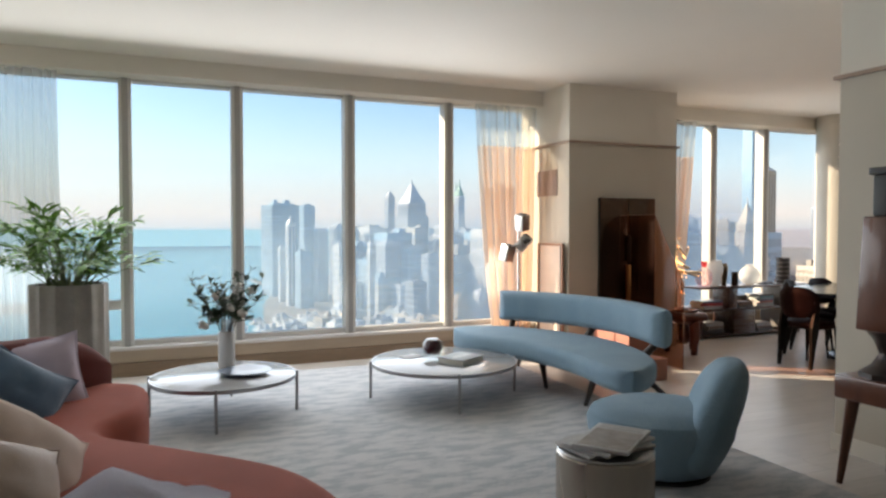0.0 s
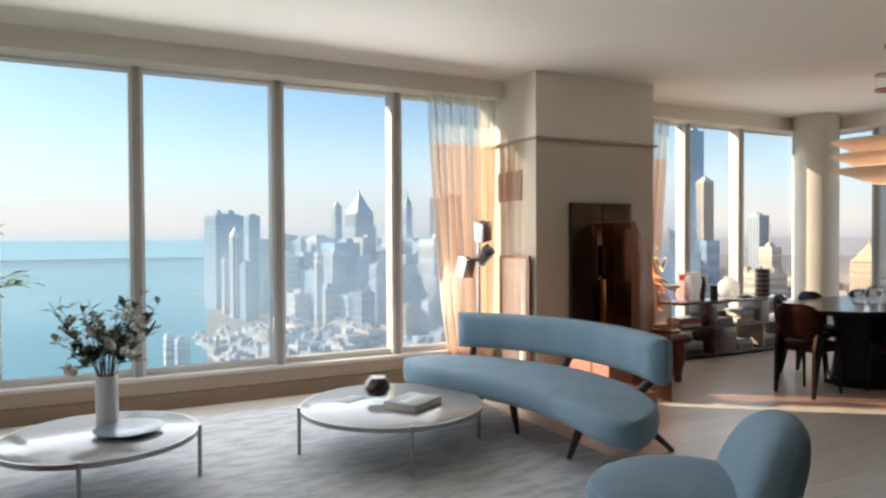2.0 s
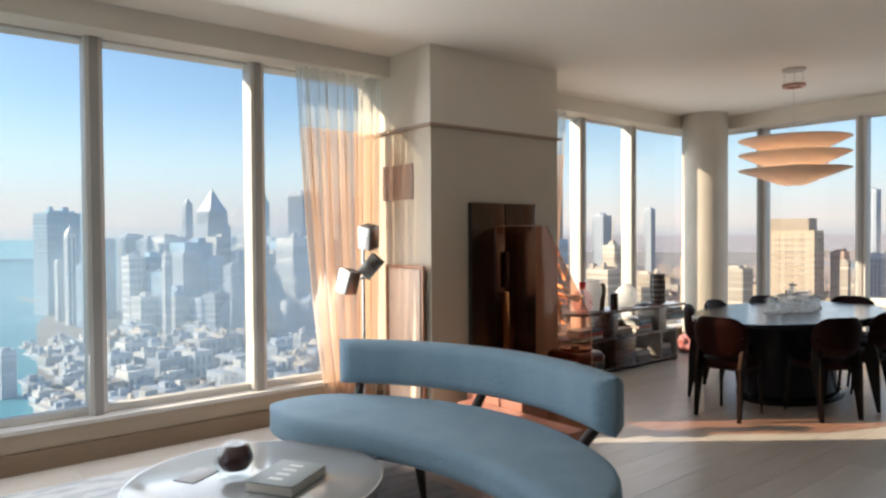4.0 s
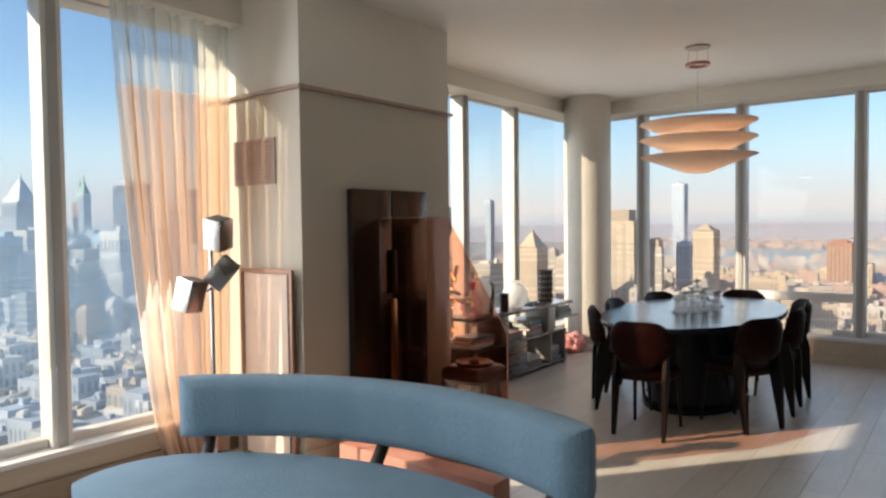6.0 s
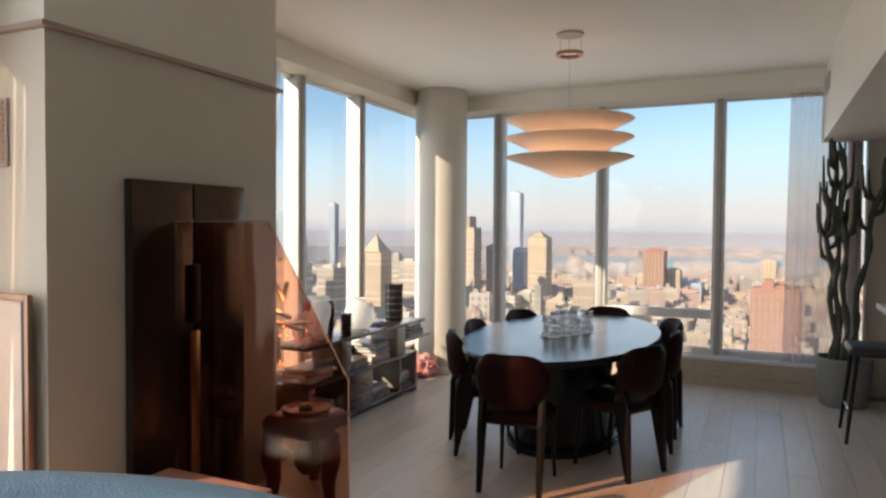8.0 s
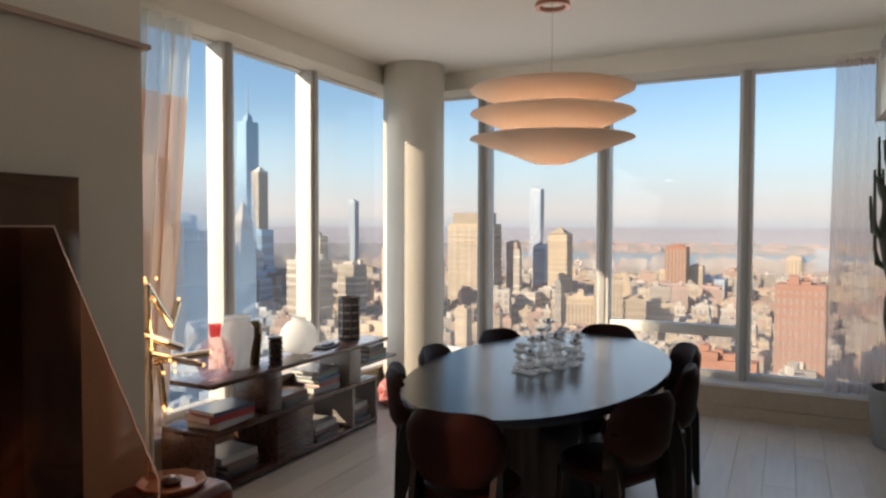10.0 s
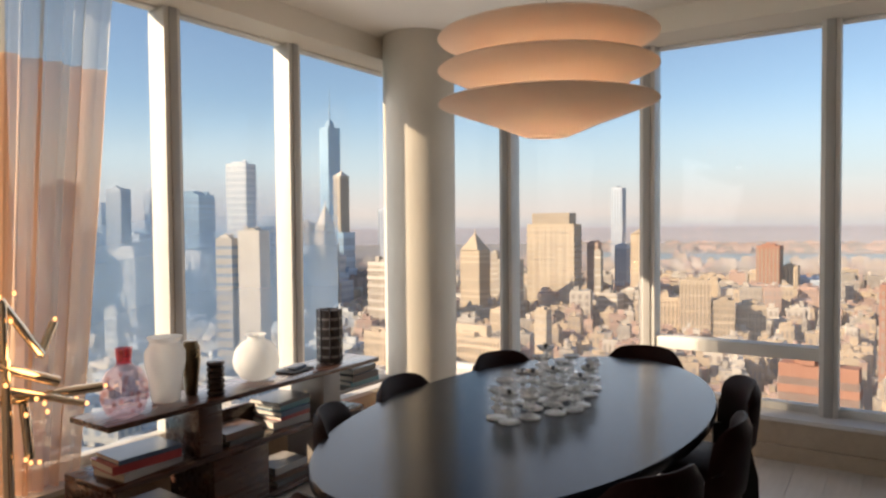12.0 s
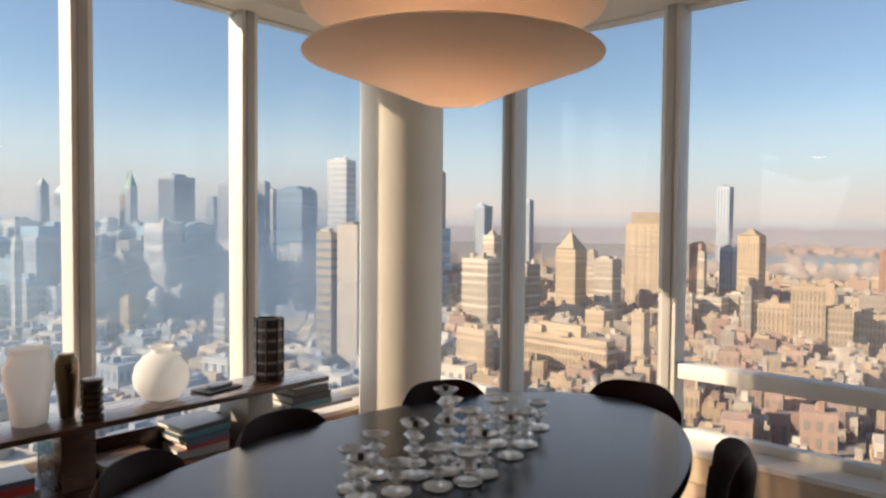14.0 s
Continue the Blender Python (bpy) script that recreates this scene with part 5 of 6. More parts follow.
part("seat", crescent(rust_front, rust_back, 0.05, 0.43, 0.0, 1.0, 60, 0.07, 0.09), RUST, rs)
rust_back_bm = crescent(lambda a: (0.06 - 0.3 * a * (1 - a) - 0.75 * a, 4.92 - 0.6 * a), lambda a: (0.16 - 0.25 * a * (1 - a) - 1.05 * a, 5.18 - 0.5 * a), 0.12, 0.75, 0.0, 1.0, 30, 0.15, 0.09)
for v in rust_back_bm.verts:
    k = min(1.0, max(0.0, (v.co.x + 0.30) / 0.46))
    v.co.z = 0.12 + (v.co.z - 0.12) * (1 - 0.455 * k ** 2.5)
part("backrest", rust_back_bm, mat("deep_rust_wool", (0.12, 0.024, 0.018), (0.09, 0.018, 0.014), 0.9, scale=4, fine=200, bump=0.3), rs, "darker rust backrest")


def cushion(name, label, material, m, w=0.47, h=0.47, t=0.21):
    c = thing(name, label, "cushion", m, group="cushions on the rust sofa")
    bm = bmesh.new()
    n = 14
    layers = []
    for side in (1, -1):
        g = []
        for i in range(n + 1):
            rowv = []
            for j in range(n + 1):
                u, v = -1 + 2 * i / n, -1 + 2 * j / n
                puff = (max(0.0, 1 - u * u) * max(0.0, 1 - v * v)) ** 0.55
                pinch = 1 - 0.06 * (1 - abs(u)) * abs(v) ** 3 - 0.0
                x = u * w / 2 * (1 - 0.12 * (1 - v * v) * abs(u) ** 3)
                z = v * h / 2 * (1 - 0.12 * (1 - u * u) * abs(v) ** 3)
                wr = 0.022 * noise.noise(Vector((u * 3, v * 3, side * 2.0)))
                rowv.append(bm.verts.new((x, side * (t / 2 * puff + wr * puff), z)))
            g.append(rowv)
        layers.append(g)
    for s, g in enumerate(layers):
        for i in range(n):
            for j in range(n):
                q = (g[i][j], g[i + 1][j], g[i + 1][j + 1], g[i][j + 1])
                bm.faces.new(q if s else q[::-1])
    bmesh.ops.remove_doubles(bm, verts=bm.verts, dist=0.0005)
    bmesh.ops.recalc_face_normals(bm, faces=bm.faces)
    part("cover", bm, material, c)
    seam = []
    for k in range(41):
        q = 4 * k / 40
        s_, f_ = int(q) % 4, q - int(q)
        u, v = ((-1 + 2 * f_, -1), (1, -1 + 2 * f_), (1 - 2 * f_, 1), (-1, 1 - 2 * f_))[s_]
        seam.append((u * w / 2 * (1 - 0.12 * (1 - v * v) * abs(u) ** 3), 0.0, v * h / 2 * (1 - 0.12 * (1 - u * u) * abs(v) ** 3)))
    part("piping", tube(seam, 0.006, 8), material, c)
    return c


BLUE_VELVET = mat("steel_blue_velvet", (0.055, 0.125, 0.21), (0.035, 0.08, 0.14), 0.7, scale=5, fine=160, bump=0.2, sheen=0.4)
LILAC = mat("lilac_linen", (0.52, 0.46, 0.53), (0.44, 0.39, 0.46), 0.85, scale=5, fine=200, bump=0.25)
BEIGE = mat("beige_linen", (0.56, 0.45, 0.38), (0.47, 0.375, 0.31), 0.85, scale=5, fine=200, bump=0.25)
TAN = mat("tan_silk", (0.40, 0.30, 0.23), (0.32, 0.24, 0.185), 0.6, scale=5, fine=200, bump=0.2)
cushion("cushion", "lilac linen cushion leaning on the rust backrest", LILAC, pose(-0.24, 4.66, 0.55, -25, -8, 10))
cushion("cushion", "steel blue velvet cushion in front of the lilac one", BLUE_VELVET, pose(-0.29, 4.32, 0.52, -34, 34, 14))
cushion("cushion", "plump beige linen cushion on the sofa", BEIGE, pose(-0.10, 3.18, 0.51, -46, 38, 26), 0.52, 0.50, 0.27)
cushion("cushion", "tan silk cushion on the sofa", TAN, pose(-0.12, 2.82, 0.53, -46, 24, 30), 0.47, 0.46, 0.25)

throw = thing("throw_blanket", "soft lavender wool throw lying over the sofa seat", "blanket")
bm = bmesh.new()
n = 22
g = []
for i in range(n + 1):
    rowv = []
    for j in range(n + 1):
        u, v = i / n, j / n
        rowv.append(bm.verts.new((-0.12 + 0.62 * u + 0.1 * v, 2.12 + 0.66 * v - 0.25 * (u - 0.3) ** 2, 0.50 + 0.08 * math.exp(-((u - 0.45) / 0.3) ** 2) + 0.03 * noise.noise(Vector((u * 4, v * 4, 1))) + 0.012 * noise.noise(Vector((u * 11, v * 11, 3))))))
    g.append(rowv)
for i in range(n):
    for j in range(n):
        bm.faces.new((g[i][j], g[i + 1][j], g[i + 1][j + 1], g[i][j + 1]))
r = bmesh.ops.solidify(bm, geom=bm.faces[:], thickness=-0.02)
part("wool", bm, mat("lavender_wool", (0.74, 0.76, 0.87), (0.65, 0.67, 0.79), 0.95, scale=8, fine=150, bump=0.5, sheen=0.5), throw)

# ---- swivel chair, drum table, wall-side things ----
sw = thing("swivel_chair", "blue-grey upholstered swivel chair with rounded slab back and dark base", "armchair", pose(3.03, 3.33, 0, 0, 0, -40))
part("base", lathe([(0.25, 0.0), (0.26, 0.01), (0.26, 0.03), (0.24, 0.035)], 40), BLACK, sw, "dark round base")
bm = lathe([(0.25, 0.036), (0.30, 0.06), (0.35, 0.15), (0.392, 0.25), (0.40, 0.31), (0.38, 0.355), (0.32, 0.385), (0.22, 0.396), (0.08, 0.40)], 56)
bmesh.ops.scale(bm, vec=(1.02, 0.98, 1), verts=bm.verts)
bmesh.ops.translate(bm, verts=bm.verts, vec=(-0.02, 0, 0))
part("seat", bm, TEAL, sw)
bm = bmesh.new()
bmesh.ops.create_uvsphere(bm, u_segments=40, v_segments=24, radius=1.0)
for v in bm.verts:
    for ax, p in ((0, 0.8), (1, 0.7), (2, 0.75)):
        c = v.co[ax]
        v.co[ax] = math.copysign(abs(c) ** p, c)
    v.co = Vector((v.co.x * 0.125, v.co.y * 0.345 * (1 - 0.12 * v.co.z), v.co.z * 0.315))
    v.co.x += 0.30 * v.co.z - 0.12 * (v.co.y / 0.36) ** 2 * 0.6
bmesh.ops.translate(bm, verts=bm.verts, vec=(0.275, 0.0, 0.36))
part("backrest", bm, TEAL, sw)

dr = thing("drum_table", "round brushed silver drum side table with faceted side", "side table", pose(2.235, 2.79, 0))
bm = lathe([(0.205, 0.0), (0.22, 0.01), (0.22, 0.39), (0.21, 0.40)], 14)
part("drum", bm, mat("brushed_silver", (0.46, 0.42, 0.36), (0.38, 0.34, 0.30), 0.28, metal=0.85, scale=2, fine=30, stretch=(1, 1, 0.2)), dr)
part("top_disc", lathe([(0.213, 0.4005), (0.216, 0.405), (0.21, 0.41)], 48), STEEL, dr)
NEWS = mat("newsprint", (0.50, 0.50, 0.49), (0.36, 0.36, 0.36), 0.85, scale=30, fine=120, bump=0.05)
for k in range(3):
    nw = thing("newspaper", "folded grey newspaper lying on the drum table", "newspaper", pose(2.24 + 0.012 * k, 2.80 - 0.012 * k, 0.411 + 0.0165 * k, 0, 0, 4 + 16 * k), group="newspapers on the drum table")
    part("fold", box(-0.19, -0.125, 0.0, 0.19, 0.125, 0.0155, 0.005), NEWS, nw)
    if k == 2:
        part("photo_panel", box(-0.17, -0.115, 0.0156, 0.10, 0.105, 0.0162), mat("dark_photo_print", (0.17, 0.15, 0.13), (0.30, 0.28, 0.26), 0.6, scale=14, fine=60, bump=0), nw, "dark printed photograph", smooth=False)
    for q in range(2):
        part("print_bar", box(0.115 + 0.035 * q, -0.10, 0.0156, 0.14 + 0.035 * q, 0.10, 0.0162), mat("grey_print", (0.36, 0.36, 0.36), rough=0.8), nw, smooth=False)

WALNUT = mat("red_brown_walnut", (0.15, 0.055, 0.028), (0.10, 0.035, 0.02), 0.3, scale=5, fine=22, stretch=(3, 3, 1), coat=0.3)
ct = thing("console_table", "red-brown wooden console with slim tapered legs by the wall end", "console")
part("top", box(3.80, 1.75, 0.47, 4.25, 2.86, 0.60, 0.012), WALNUT, ct)
for x, y in ((3.85, 2.78), (4.20, 2.78), (3.85, 1.85), (4.20, 1.85)):
    part("leg", tube([(x, y, 0.48), (x + (0.03 if x < 4 else -0.03) * -1, y + 0.05, 0.0)], [0.035, 0.016], 10), WALNUT, ct)
sc = thing("wood_sculpture", "tall carved wooden sculpture with waisted foot and dark cap", "sculpture", pose(3.97, 2.66, 0.60))
part("foot", lathe([(0.15, 0.0), (0.15, 0.03), (0.09, 0.07), (0.055, 0.13), (0.08, 0.20), (0.12, 0.25)], 8), DARK_WOOD, sc)
bm = box(-0.12, -0.12, 0.251, 0.12, 0.12, 0.86, 0.01)
for v in bm.verts:
    k = 1 - 0.16 * (v.co.z - 0.25) / 0.6
    v.co.x *= k
    v.co.y *= k
part("body", bm, WALNUT, sc)
part("cap", box(-0.07, -0.07, 0.861, 0.07, 0.07, 1.08, 0.01), BLACK, sc, "dark cap")
part("rim", box(-0.085, -0.085, 1.0801, 0.085, 0.085, 1.12, 0.008), BLACK, sc)

# ---- dining room things ----
SHELF_WOOD = mat("dark_rosewood", (0.085, 0.040, 0.028), (0.05, 0.025, 0.018), 0.28, scale=4, fine=24, stretch=(1, 8, 8), coat=0.2)
GREY_PANEL = mat("grey_lacquer_panel", (0.30, 0.27, 0.24), (0.25, 0.22, 0.20), 0.35, scale=4)
sh = thing("low_shelf_unit", "low asymmetric rosewood shelf unit below the windows", "shelf")
part("top_board", box(6.62, 6.80, 0.625, 8.50, 7.12, 0.652, 0.003), SHELF_WOOD, sh)
part("mid_board", box(6.63, 6.80, 0.345, 8.34, 7.20, 0.37, 0.003), SHELF_WOOD, sh)
part("bottom_board", box(6.63, 6.80, 0.03, 8.34, 7.20, 0.055, 0.003), SHELF_WOOD, sh)
part("side_panel", box(6.63, 6.802, 0.0, 6.655, 7.2, 0.344, 0.003), SHELF_WOOD, sh)
part("side_panel", box(8.315, 6.802, 0.0, 8.34, 7.2, 0.344, 0.003), GREY_PANEL, sh)
part("drawer_front", box(7.16, 6.79, 0.056, 7.52, 7.15, 0.344, 0.003), SHELF_WOOD, sh)
part("divider", box(8.0, 6.80, 0.056, 8.025, 7.15, 0.344, 0.003), GREY_PANEL, sh)
part("upright", box(7.10, 6.82, 0.371, 7.24, 7.1, 0.624, 0.003), SHELF_WOOD, sh)
part("upright", box(7.99, 6.82, 0.371, 8.14, 7.1, 0.624, 0.003), GREY_PANEL, sh)
part("back_panel", box(7.245, 7.08, 0.371, 7.985, 7.1, 0.5, 0.002), SHELF_WOOD, sh)
part("side_board", box(8.141, 6.85, 0.46, 8.72, 7.12, 0.482, 0.003), GREY_PANEL, sh)

COVERS = [mat("book_cover", c, rough=0.3, bump=0.03) for c in ((0.05, 0.05, 0.06), (0.35, 0.05, 0.05), (0.09, 0.08, 0.075), (0.07, 0.10, 0.16), (0.17, 0.10, 0.07), (0.09, 0.24, 0.28), (0.40, 0.38, 0.36))]
PAGES = mat("book_pages", (0.70, 0.66, 0.58), rough=0.85, bump=0.1, stretch=(1, 1, 40))


def book(x, y, z, w, d, h, yaw, cover, group):
    b = thing("book", "hardback book lying flat in a stack on the shelf", "book", pose(x, y, z, 0, 0, yaw), group=group)
    part("cover", box(-w / 2, -d / 2, 0, w / 2, d / 2, h * 0.12, 0.001), cover, b, smooth=False)
    part("page_block", box(-w / 2 + 0.004, -d / 2 + 0.004, h * 0.121, w / 2 - 0.004, d / 2 - 0.004, h * 0.879, 0), PAGES, b, smooth=False)
    part("cover", box(-w / 2, -d / 2, h * 0.88, w / 2, d / 2, h, 0.001), cover, b, smooth=False)
    part("spine", box(-w / 2 - 0.003, -d / 2 - 0.003, 0, w / 2 - 0.001, -d / 2 - 0.0005, h, 0.001), cover, b, smooth=False)
    return z + h


rng = random.Random(5)


def stack(x, y, z, n, group, w=0.30, first=0):
    for k in range(n):
        z = book(x + rng.uniform(-0.012, 0.012), y + rng.uniform(-0.01, 0.01), z + 0.0006, w * rng.uniform(0.82, 1.0), 0.23 * rng.uniform(0.85, 1.0), rng.uniform(0.022, 0.042), rng.uniform(-6, 6), COVERS[(first + k * 2) % 7], group)
    return z


stack(6.86, 6.96, 0.371, 3, "books on the middle board", 0.34, 6)
stack(6.90, 6.95, 0.056, 4, "books in the lower bay", 0.30, 0)
stack(7.42, 6.95, 0.371, 2, "books on the middle board", 0.28, 2)
stack(7.78, 6.96, 0.371, 5, "books on the middle board", 0.28, 6)
stack(7.75, 6.95, 0.056, 3, "books in the lower bay", 0.30, 2)
stack(8.18, 6.95, 0.056, 4, "books in the lower bay", 0.24, 0)
stack(8.42, 6.97, 0.483, 3, "books on the side board", 0.30, 5)

PINK_VASE = clear("pink_vase_glass", (0.95, 0.80, 0.80), 0.10)
FROST = cloth_sheer("frosted_white_glass", (0.78, 0.78, 0.76), 0.30, 0.4)
SZ = 0.653


def turned(name, label, cat, x, y, prof, material, pname, n=40):
    o = thing(name, label, cat, pose(x, y, SZ))
    part(pname, lathe(prof, n), material, o)
    return o


pv = turned("pink_vase", "squat pink crackled glass vase with red collar neck", "vase", 6.765, 6.91, [(0.05, 0.0), (0.082, 0.02), (0.106, 0.09), (0.102, 0.16), (0.074, 0.215), (0.040, 0.235), (0.035, 0.245)], PINK_VASE, "bowl")
part("neck", lathe([(0.033, 0.246), (0.032, 0.25), (0.038, 0.318), (0.034, 0.318), (0.028, 0.25)], 32), clear("red_glass", (0.88, 0.48, 0.50), 0.08), pv, "red glass neck")
for k in range(26):
    a, z = k * 2.4, 0.03 + 0.16 * ((k * 7) % 26) / 26
    rr = 0.098 - 5 * (z - 0.10) ** 2
    part("glass_drop", lathe([(0.004, -0.012), (0.011, -0.004), (0.011, 0.004), (0.004, 0.012)], 6, rr * math.cos(a), rr * math.sin(a)), PINK_VASE, pv, at=pose(0, 0, z))
turned("white_vase", "frosted white glass vase with wide shoulders", "vase", 7.04, 7.0, [(0.062, 0.0), (0.070, 0.01), (0.078, 0.10), (0.097, 0.19), (0.097, 0.25), (0.076, 0.285), (0.072, 0.30), (0.086, 0.325), (0.080, 0.325), (0.066, 0.30)], FROST, "body")
turned("bronze_vase", "slim dark bronze vase with narrow foot", "vase", 7.19, 7.0, [(0.03, 0.0), (0.032, 0.02), (0.05, 0.18), (0.048, 0.25), (0.034, 0.28), (0.030, 0.282)], mat("olive_bronze", (0.16, 0.11, 0.06), (0.11, 0.075, 0.04), 0.3, metal=0.8), "body")
rib = [(0.035, 0.0)]
for k in range(6):
    rib += [(0.046, 0.008 + 0.03 * k), (0.046, 0.024 + 0.03 * k), (0.037, 0.030 + 0.03 * k)]
turned("ribbed_vase", "small black ribbed ceramic vase", "vase", 7.25, 6.88, rib, mat("black_brown_glaze", (0.035, 0.022, 0.018), rough=0.25), "body")
bl = turned("globe_vase", "round milky white glass globe with short neck", "vase", 7.61, 6.98, [(0.04, 0.0), (0.085, 0.015), (0.122, 0.065), (0.13, 0.115), (0.118, 0.17), (0.085, 0.212), (0.05, 0.232), (0.046, 0.25), (0.06, 0.262), (0.055, 0.262), (0.038, 0.245)], FROST, "globe", 48)
tr = thing("black_tray", "small black tray with folded paper on the shelf", "tray", pose(7.90, 6.97, SZ, 0, 0, 12))
part("tray_plate", box(-0.11, -0.07, 0, 0.11, 0.07, 0.012, 0.003), BLACK, tr)
part("tray_item", box(-0.06, -0.04, 0.0125, 0.07, 0.04, 0.03, 0.004), mat("grey_blue_card", (0.12, 0.14, 0.18), rough=0.5), tr)
pc = thing("plaid_vase", "tall dark cylinder vase with woven grid pattern", "vase", pose(8.23, 6.99, SZ))
DARKCLAY = mat("dark_brown_clay", (0.05, 0.032, 0.025), (0.03, 0.02, 0.016), 0.4, scale=10)
part("cylinder", lathe([(0.07, 0.0), (0.075, 0.01), (0.075, 0.335), (0.066, 0.337), (0.064, 0.2)], 40), DARKCLAY, pc)
for k in range(5):
    part("hoop", lathe([(0.0755, 0.03 + 0.06 * k), (0.079, 0.032 + 0.06 * k), (0.079, 0.044 + 0.06 * k), (0.0755, 0.046 + 0.06 * k)], 40, closed=True), mat("grey_hoop", (0.22, 0.19, 0.17), rough=0.5), pc)
for k in range(8):
    a = 6.2832 * k / 8
    part("stave", tube([(0.078 * math.cos(a), 0.078 * math.sin(a), 0.0), (0.078 * math.cos(a), 0.078 * math.sin(a), 0.343)], 0.006, 6), DARKCLAY, pc)

# twig lamp of chrome tubes
GILT = mat("warm_polished_nickel", (0.80, 0.66, 0.50), (0.72, 0.58, 0.43), 0.2, metal=1.0, bump=0)
WARM = glow("warm_bulb", (1.0, 0.50, 0.18), 1.5)
tg = thing("branch_lamp", "chrome tube lamp like a branching twig with tiny warm bulbs", "floor lamp")
part("trunk", tube([(6.215, 6.80, 0.02), (6.215, 6.80, 1.02)], 0.019, 14), GILT, tg)
part("foot", lathe([(0.15, 0.0), (0.15, 0.015), (0.02, 0.025)], 40, 6.215, 6.80), GILT, tg)
for a, b, r in (((6.20, 6.80, 1.25), (6.34, 6.78, 1.02), 0.014), ((6.33, 6.78, 1.01), (6.40, 6.80, 1.14), 0.014), ((6.05, 6.82, 1.06), (6.40, 6.78, 0.90), 0.017), ((6.03, 6.84, 0.86), (6.58, 6.78, 0.845), 0.017),
                ((6.27, 6.79, 0.84), (6.28, 6.77, 0.62), 0.015), ((6.22, 6.80, 0.9), (6.46, 6.70, 0.81), 0.012), ((6.21, 6.80, 1.02), (6.205, 6.79, 1.24), 0.014)):
    br = part("branch", tube([a, b], r * 1.25, 12), GILT, tg)
for x, y, z in ((6.20, 6.80, 1.262), (6.235, 6.79, 1.20), (6.405, 6.80, 1.155), (6.60, 6.78, 0.845), (6.47, 6.695, 0.808), (6.28, 6.765, 0.605), (6.35, 6.77, 0.79), (6.26, 6.75, 0.80), (6.30, 6.75, 0.855), (6.17, 6.77, 1.28), (6.24, 6.77, 1.275), (6.22, 6.76, 1.17), (6.33, 6.75, 0.83), (6.25, 6.74, 0.63), (6.31, 6.76, 0.60), (6.19, 6.75, 0.93), (6.44, 6.72, 0.83)):
    part("bulb", lathe([(0.002, z - 0.009), (0.007, z - 0.005), (0.007, z + 0.005), (0.002, z + 0.009)], 10, x, y), WARM, tg, "tiny glowing bulb")

twig_light = new("branch_lamp_light", bpy.data.lights.new("branch_lamp_light", "POINT"))
twig_light.data.energy, twig_light.data.color, twig_light.data.shadow_soft_size = 1.2, (1.0, 0.58, 0.24), 0.08
twig_light.location = (6.30, 6.72, 0.98)

# cut-glass candle holders on the table
CRYSTAL = mat("cut_glass", (0.97, 0.98, 0.98), (0.95, 0.97, 0.97), 0.05, bump=0)
glass_node = CRYSTAL.node_tree.nodes["Principled BSDF"]
glass_node.inputs["Transmission Weight"].default_value, glass_node.inputs["IOR"].default_value = 0.78, 1.48


def candle_holder(x, y, tiers, h, cup):
    c = thing("candle_holder", "clear turned glass candle holder on the dining table", "candle holder", pose(x, y, 0.7505), group="glass candle holders on the table")
    prof = [(0.040, 0.0), (0.045, 0.003), (0.043, 0.008), (0.018, 0.016), (0.011, 0.022)]
    z = 0.022
    step = (h - 0.045) / tiers
    for k in range(tiers):
        prof += [(0.010, z + step * 0.2), (0.027, z + step * 0.5), (0.029, z + step * 0.56), (0.024, z + step * 0.66), (0.010, z + step * 0.85)]
        z += step
    prof += [(0.011, z), (0.030, z + 0.010), (0.041, z + 0.024), (0.038, z + 0.025), (0.026, z + 0.013), (0.010, z + 0.006)]
    part("stem", lathe(prof, 20), CRYSTAL, c)
    if cup:
        part("wick_holder", lathe([(0.009, z + 0.009), (0.009, z + 0.035)], 10), BLACK, c, "small dark insert")
    return c


for x, y, t, h, cup in ((7.33, 5.26, 2, 0.12, 0), (7.30, 5.19, 2, 0.12, 1), (7.45, 5.29, 2, 0.13, 0), (7.53, 5.20, 3, 0.16, 1), (7.40, 5.15, 1, 0.09, 0), (7.51, 5.09, 2, 0.12, 0), (7.62, 5.15, 3, 0.16, 1), (7.68, 5.21, 4, 0.24, 1), (7.74, 5.16, 3, 0.17, 0), (7.68, 5.05, 2, 0.13, 1),
                        (7.87, 5.09, 2, 0.13, 1), (8.00, 5.12, 2, 0.12, 0), (8.20, 5.20, 1, 0.10, 0), (7.94, 5.20, 3, 0.16, 0), (7.84, 5.20, 2, 0.12, 0), (7.60, 5.28, 2, 0.14, 1), (7.80, 5.29, 3, 0.17, 0), (7.60, 5.05, 1, 0.09, 0)):
    candle_holder(x, y, t, h, cup)

# cactus in a pot
pot = thing("cactus_plant", "tall branching candelabra cactus in a grey concrete pot", "plant", pose(9.50, 3.22, 0))
part("pot", lathe([(0.17, 0.0), (0.185, 0.01), (0.225, 0.40), (0.22, 0.415), (0.20, 0.415), (0.195, 0.36)], 48), mat("grey_concrete_pot", (0.22, 0.21, 0.20), (0.17, 0.165, 0.16), 0.7, scale=6, fine=60, bump=0.1), pot)
part("soil", lathe([(0.19, 0.36), (0.19, 0.375), (0.02, 0.38)], 24), mat("pot_soil", (0.05, 0.04, 0.03), rough=0.95), pot)
CACT = mat("dark_cactus_skin", (0.06, 0.065, 0.035), (0.04, 0.042, 0.025), 0.6, scale=6, fine=60, bump=0.2)
rng = random.Random(14)


def stalk(pts, r):
    bm = bmesh.new()
    tube_into(bm, pts, [r * (0.75 + 0.25 * math.sin(2.5 * i)) for i in range(len(pts) - 1)] + [r * 0.35], 7)
    return part("stalk", bm, CACT, pot)


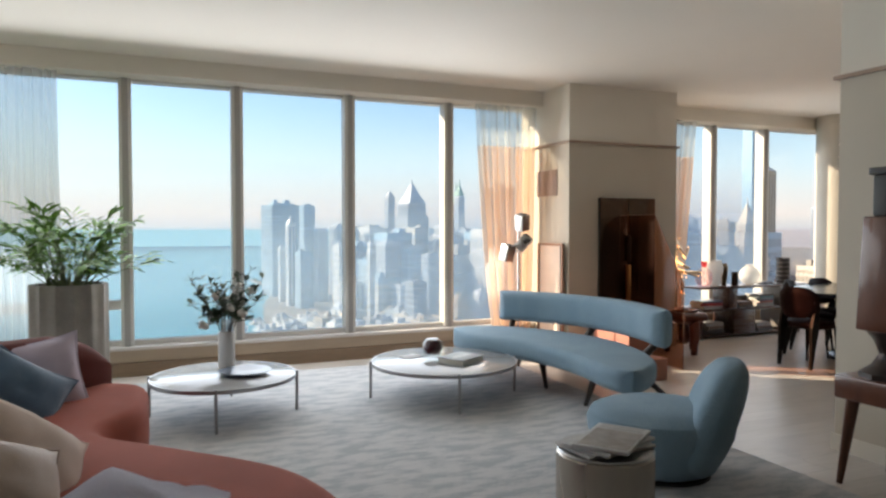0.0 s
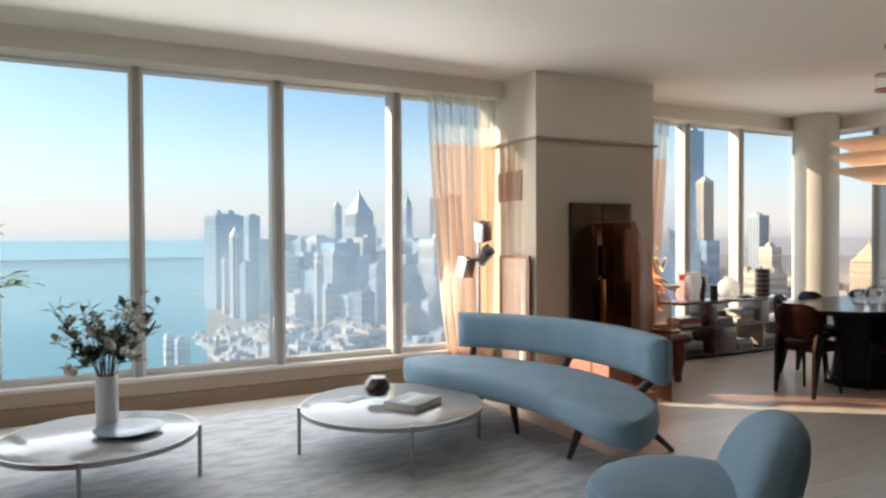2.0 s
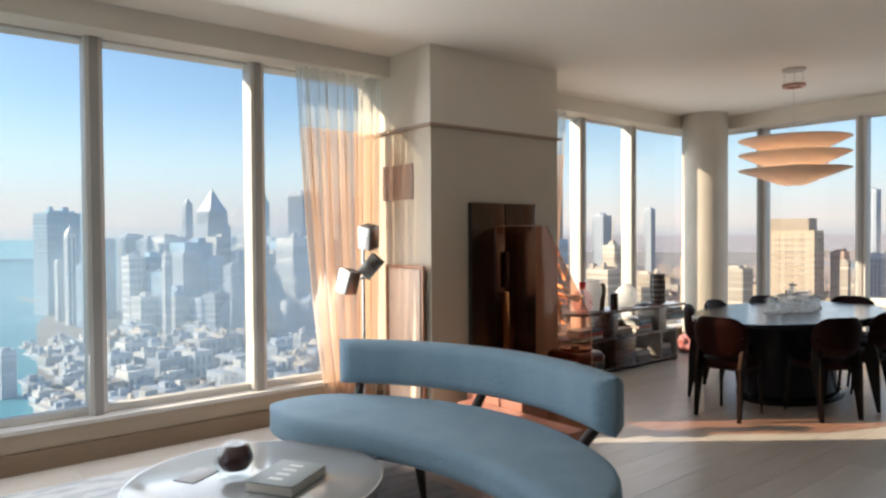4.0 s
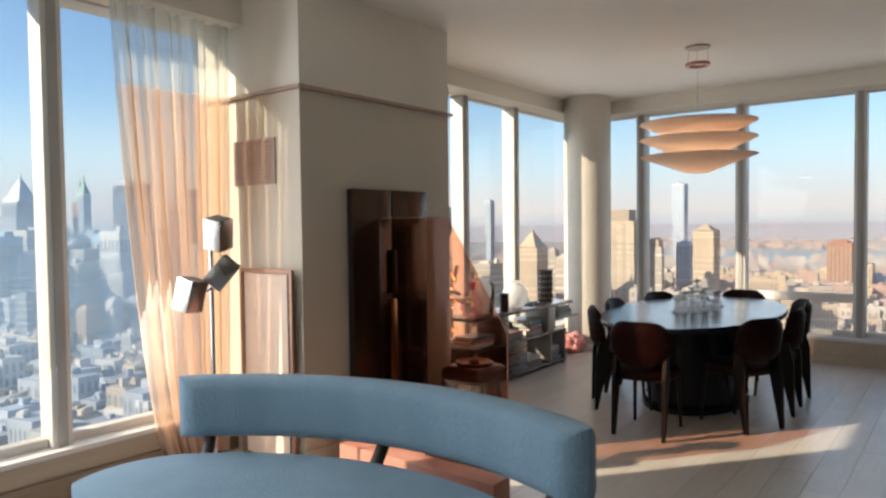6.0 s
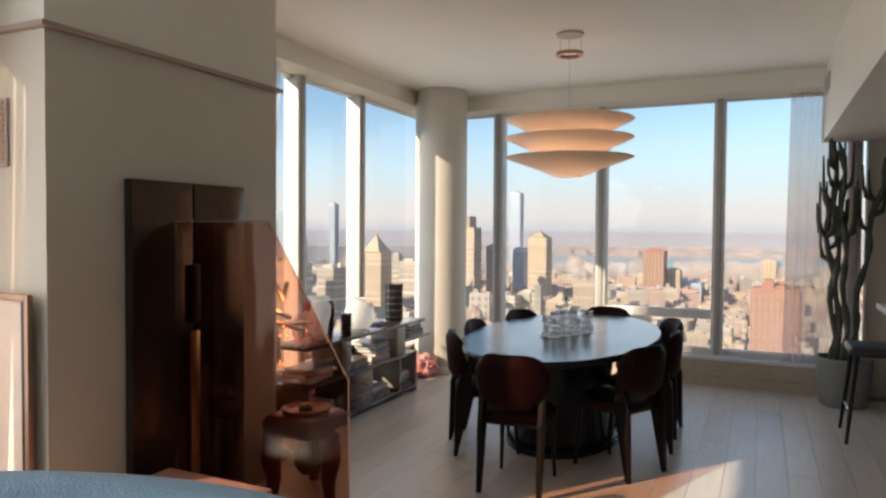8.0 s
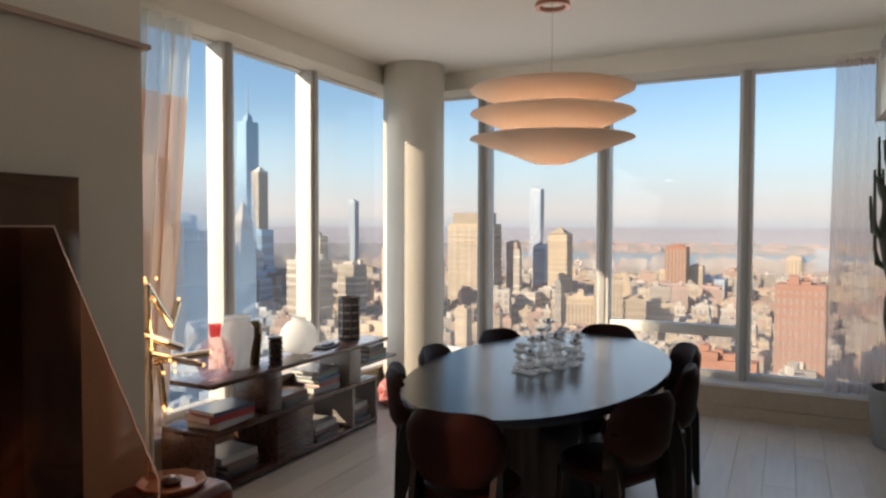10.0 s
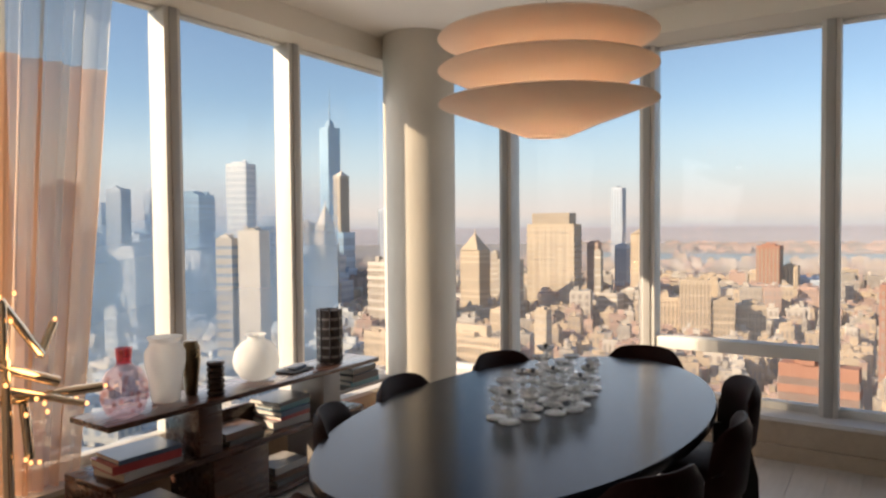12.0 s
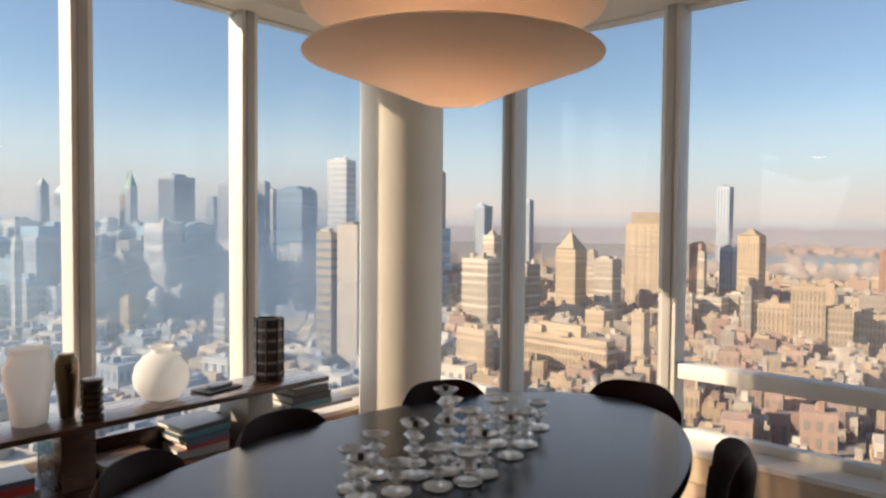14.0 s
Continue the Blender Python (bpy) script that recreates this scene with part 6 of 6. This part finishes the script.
for (x, y), (x2, y2), top in (((0.0, 0.05), (0.02, 0.12), 2.32), ((-0.04, 0.0), (-0.02, 0.06), 2.28), ((0.06, -0.06), (0.10, -0.30), 2.15), ((0.02, 0.08), (0.0, 0.18), 1.9)):
    n = 14
    pts = [(x + (x2 - x) * (i / n) ** 1.5 + 0.02 * math.sin(1.7 * i + top), y + (y2 - y) * (i / n) ** 1.5 + 0.02 * math.cos(1.3 * i), 0.36 + (top - 0.36) * i / n) for i in range(n + 1)]
    stalk(pts, 0.034)
    for k in range(6):
        i = rng.randint(8, 12)
        bx, by, bz = pts[i]
        dx, dy = rng.uniform(-0.09, 0.09), rng.choice((-1, 1)) * rng.uniform(0.05, 0.12)
        h = rng.uniform(0.25, 0.5)
        stalk([(bx, by, bz), (bx + dx * 0.7, by + dy * 0.8, bz + 0.05), (bx + dx, by + dy, bz + 0.14), (bx + dx * 1.1, by + dy * 1.1, min(bz + h, 2.3))], 0.025)

sv = thing("soffit_vent", "small white slotted air grille on the soffit", "vent")
part("plate", box(9.15, 3.401, 2.70, 9.50, 3.412, 2.84, 0.003), mat("grey_vent", (0.45, 0.43, 0.40), rough=0.5), sv)
for k in range(5):
    part("slat", box(9.17, 3.4125, 2.715 + 0.024 * k, 9.48, 3.418, 2.727 + 0.024 * k, 0.001), sv.children[0].data.materials[0], sv, smooth=False)

isl = thing("kitchen_island", "white stone topped kitchen island", "island")
part("worktop", box(7.3, 1.9, 0.87, 9.32, 3.02, 0.92, 0.004), mat("white_quartz", (0.70, 0.69, 0.67), (0.64, 0.63, 0.61), 0.25, scale=4), isl)
part("body", box(7.5, 1.95, 0.0, 9.28, 2.65, 0.868, 0.004), mat("taupe_cabinet", (0.26, 0.23, 0.20), rough=0.45), isl)
bs = thing("bar_stool", "black leather bar stool with slim dark metal legs at the island", "bar stool", pose(8.45, 3.12, 0))
part("seat", box(-0.20, -0.19, 0.62, 0.20, 0.19, 0.69, 0.025, 3), BLACK, bs)
part("backrest", box(-0.19, -0.2, 0.695, 0.19, -0.16, 0.85, 0.015), BLACK, bs)
for sx, sy in ((-1, -1), (-1, 1), (1, -1), (1, 1)):
    part("leg", tube([(sx * 0.15, sy * 0.14, 0.62), (sx * 0.22, sy * 0.20, 0.0)], [0.017, 0.012]), BLACK_METAL, bs)
for sy in (-1, 1):
    part("foot_rail", tube([(-0.20, sy * 0.18, 0.22), (0.20, sy * 0.18, 0.22)], 0.009, 8), CHROME, bs)

bag = thing("red_bag", "crumpled red and white bag lying on the floor by the column", "bag", pose(8.92, 7.0, 0, 0, 0, 15))
bm = bmesh.new()
bmesh.ops.create_icosphere(bm, subdivisions=4, radius=1.0)
for v in bm.verts:
    k = 1 + 0.28 * noise.noise(v.co * 2.2) + 0.12 * noise.noise(v.co * 5)
    v.co = Vector((v.co.x * 0.20 * k, v.co.y * 0.13 * k, max(-0.10, v.co.z * 0.13 * k)))
bmesh.ops.translate(bm, verts=bm.verts, vec=(0, 0, 0.10))
part("bag_body", bm, mat("red_white_plastic", (0.42, 0.04, 0.035), (0.60, 0.34, 0.31), 0.4, scale=9, fine=30, bump=0.2), bag)

# floor planks
rng = random.Random(11)
y = SOUTH
floor = thing("floor", "grey-brown oak plank floor", "floor", kind="structure")
vs, fs = [], []
near = []
while y < 7.27:
    x = WEST - rng.uniform(0, 1.8)
    while x < 9.75:
        ln = rng.uniform(1.6, 2.4)
        x0, x1 = max(x, WEST), min(x + ln, 9.75)
        if x1 - x0 > 0.05:
            near.append((x0, x1, y, y + 0.18))
        x += ln
    y += 0.18


def plank_bm(length):
    bm = bmesh.new()
    w, g = 0.18, 0.0004
    a = [(g, g, -0.02), (length - g, g, -0.02), (length - g, w - g, -0.02), (g, w - g, -0.02)]
    b = [(g + 0.0006, g + 0.0006, 0), (length - g - 0.0006, g + 0.0006, 0), (length - g - 0.0006, w - g - 0.0006, 0), (g + 0.0006, w - g - 0.0006, 0)]
    va, vb = [bm.verts.new(p) for p in a], [bm.verts.new(p) for p in b]
    bm.faces.new(vb)
    for k in range(4):
        bm.faces.new((va[k], va[(k + 1) % 4], vb[(k + 1) % 4], vb[k]))
    return bm


for x0, x1, ya, yb in near:
    if ya > 2.4 and x1 > 3.6:
        part("plank", plank_bm(x1 - x0), OAK, floor, at=pose(x0, ya, 0), smooth=False)
    else:
        n = len(vs)
        g = 0.0004
        vs.extend(((x0 + g, ya + g, 0), (x1 - g, ya + g, 0), (x1 - g, yb - g, 0), (x0 + g, yb - g, 0)))
        fs.append((n, n + 1, n + 2, n + 3))
me = bpy.data.meshes.new("plank_field")
me.from_pydata(vs, [], fs)
me.materials.append(OAK)
rest = new("plank_field", me)
rest.parent = floor
tagged(rest, kind="stuff")
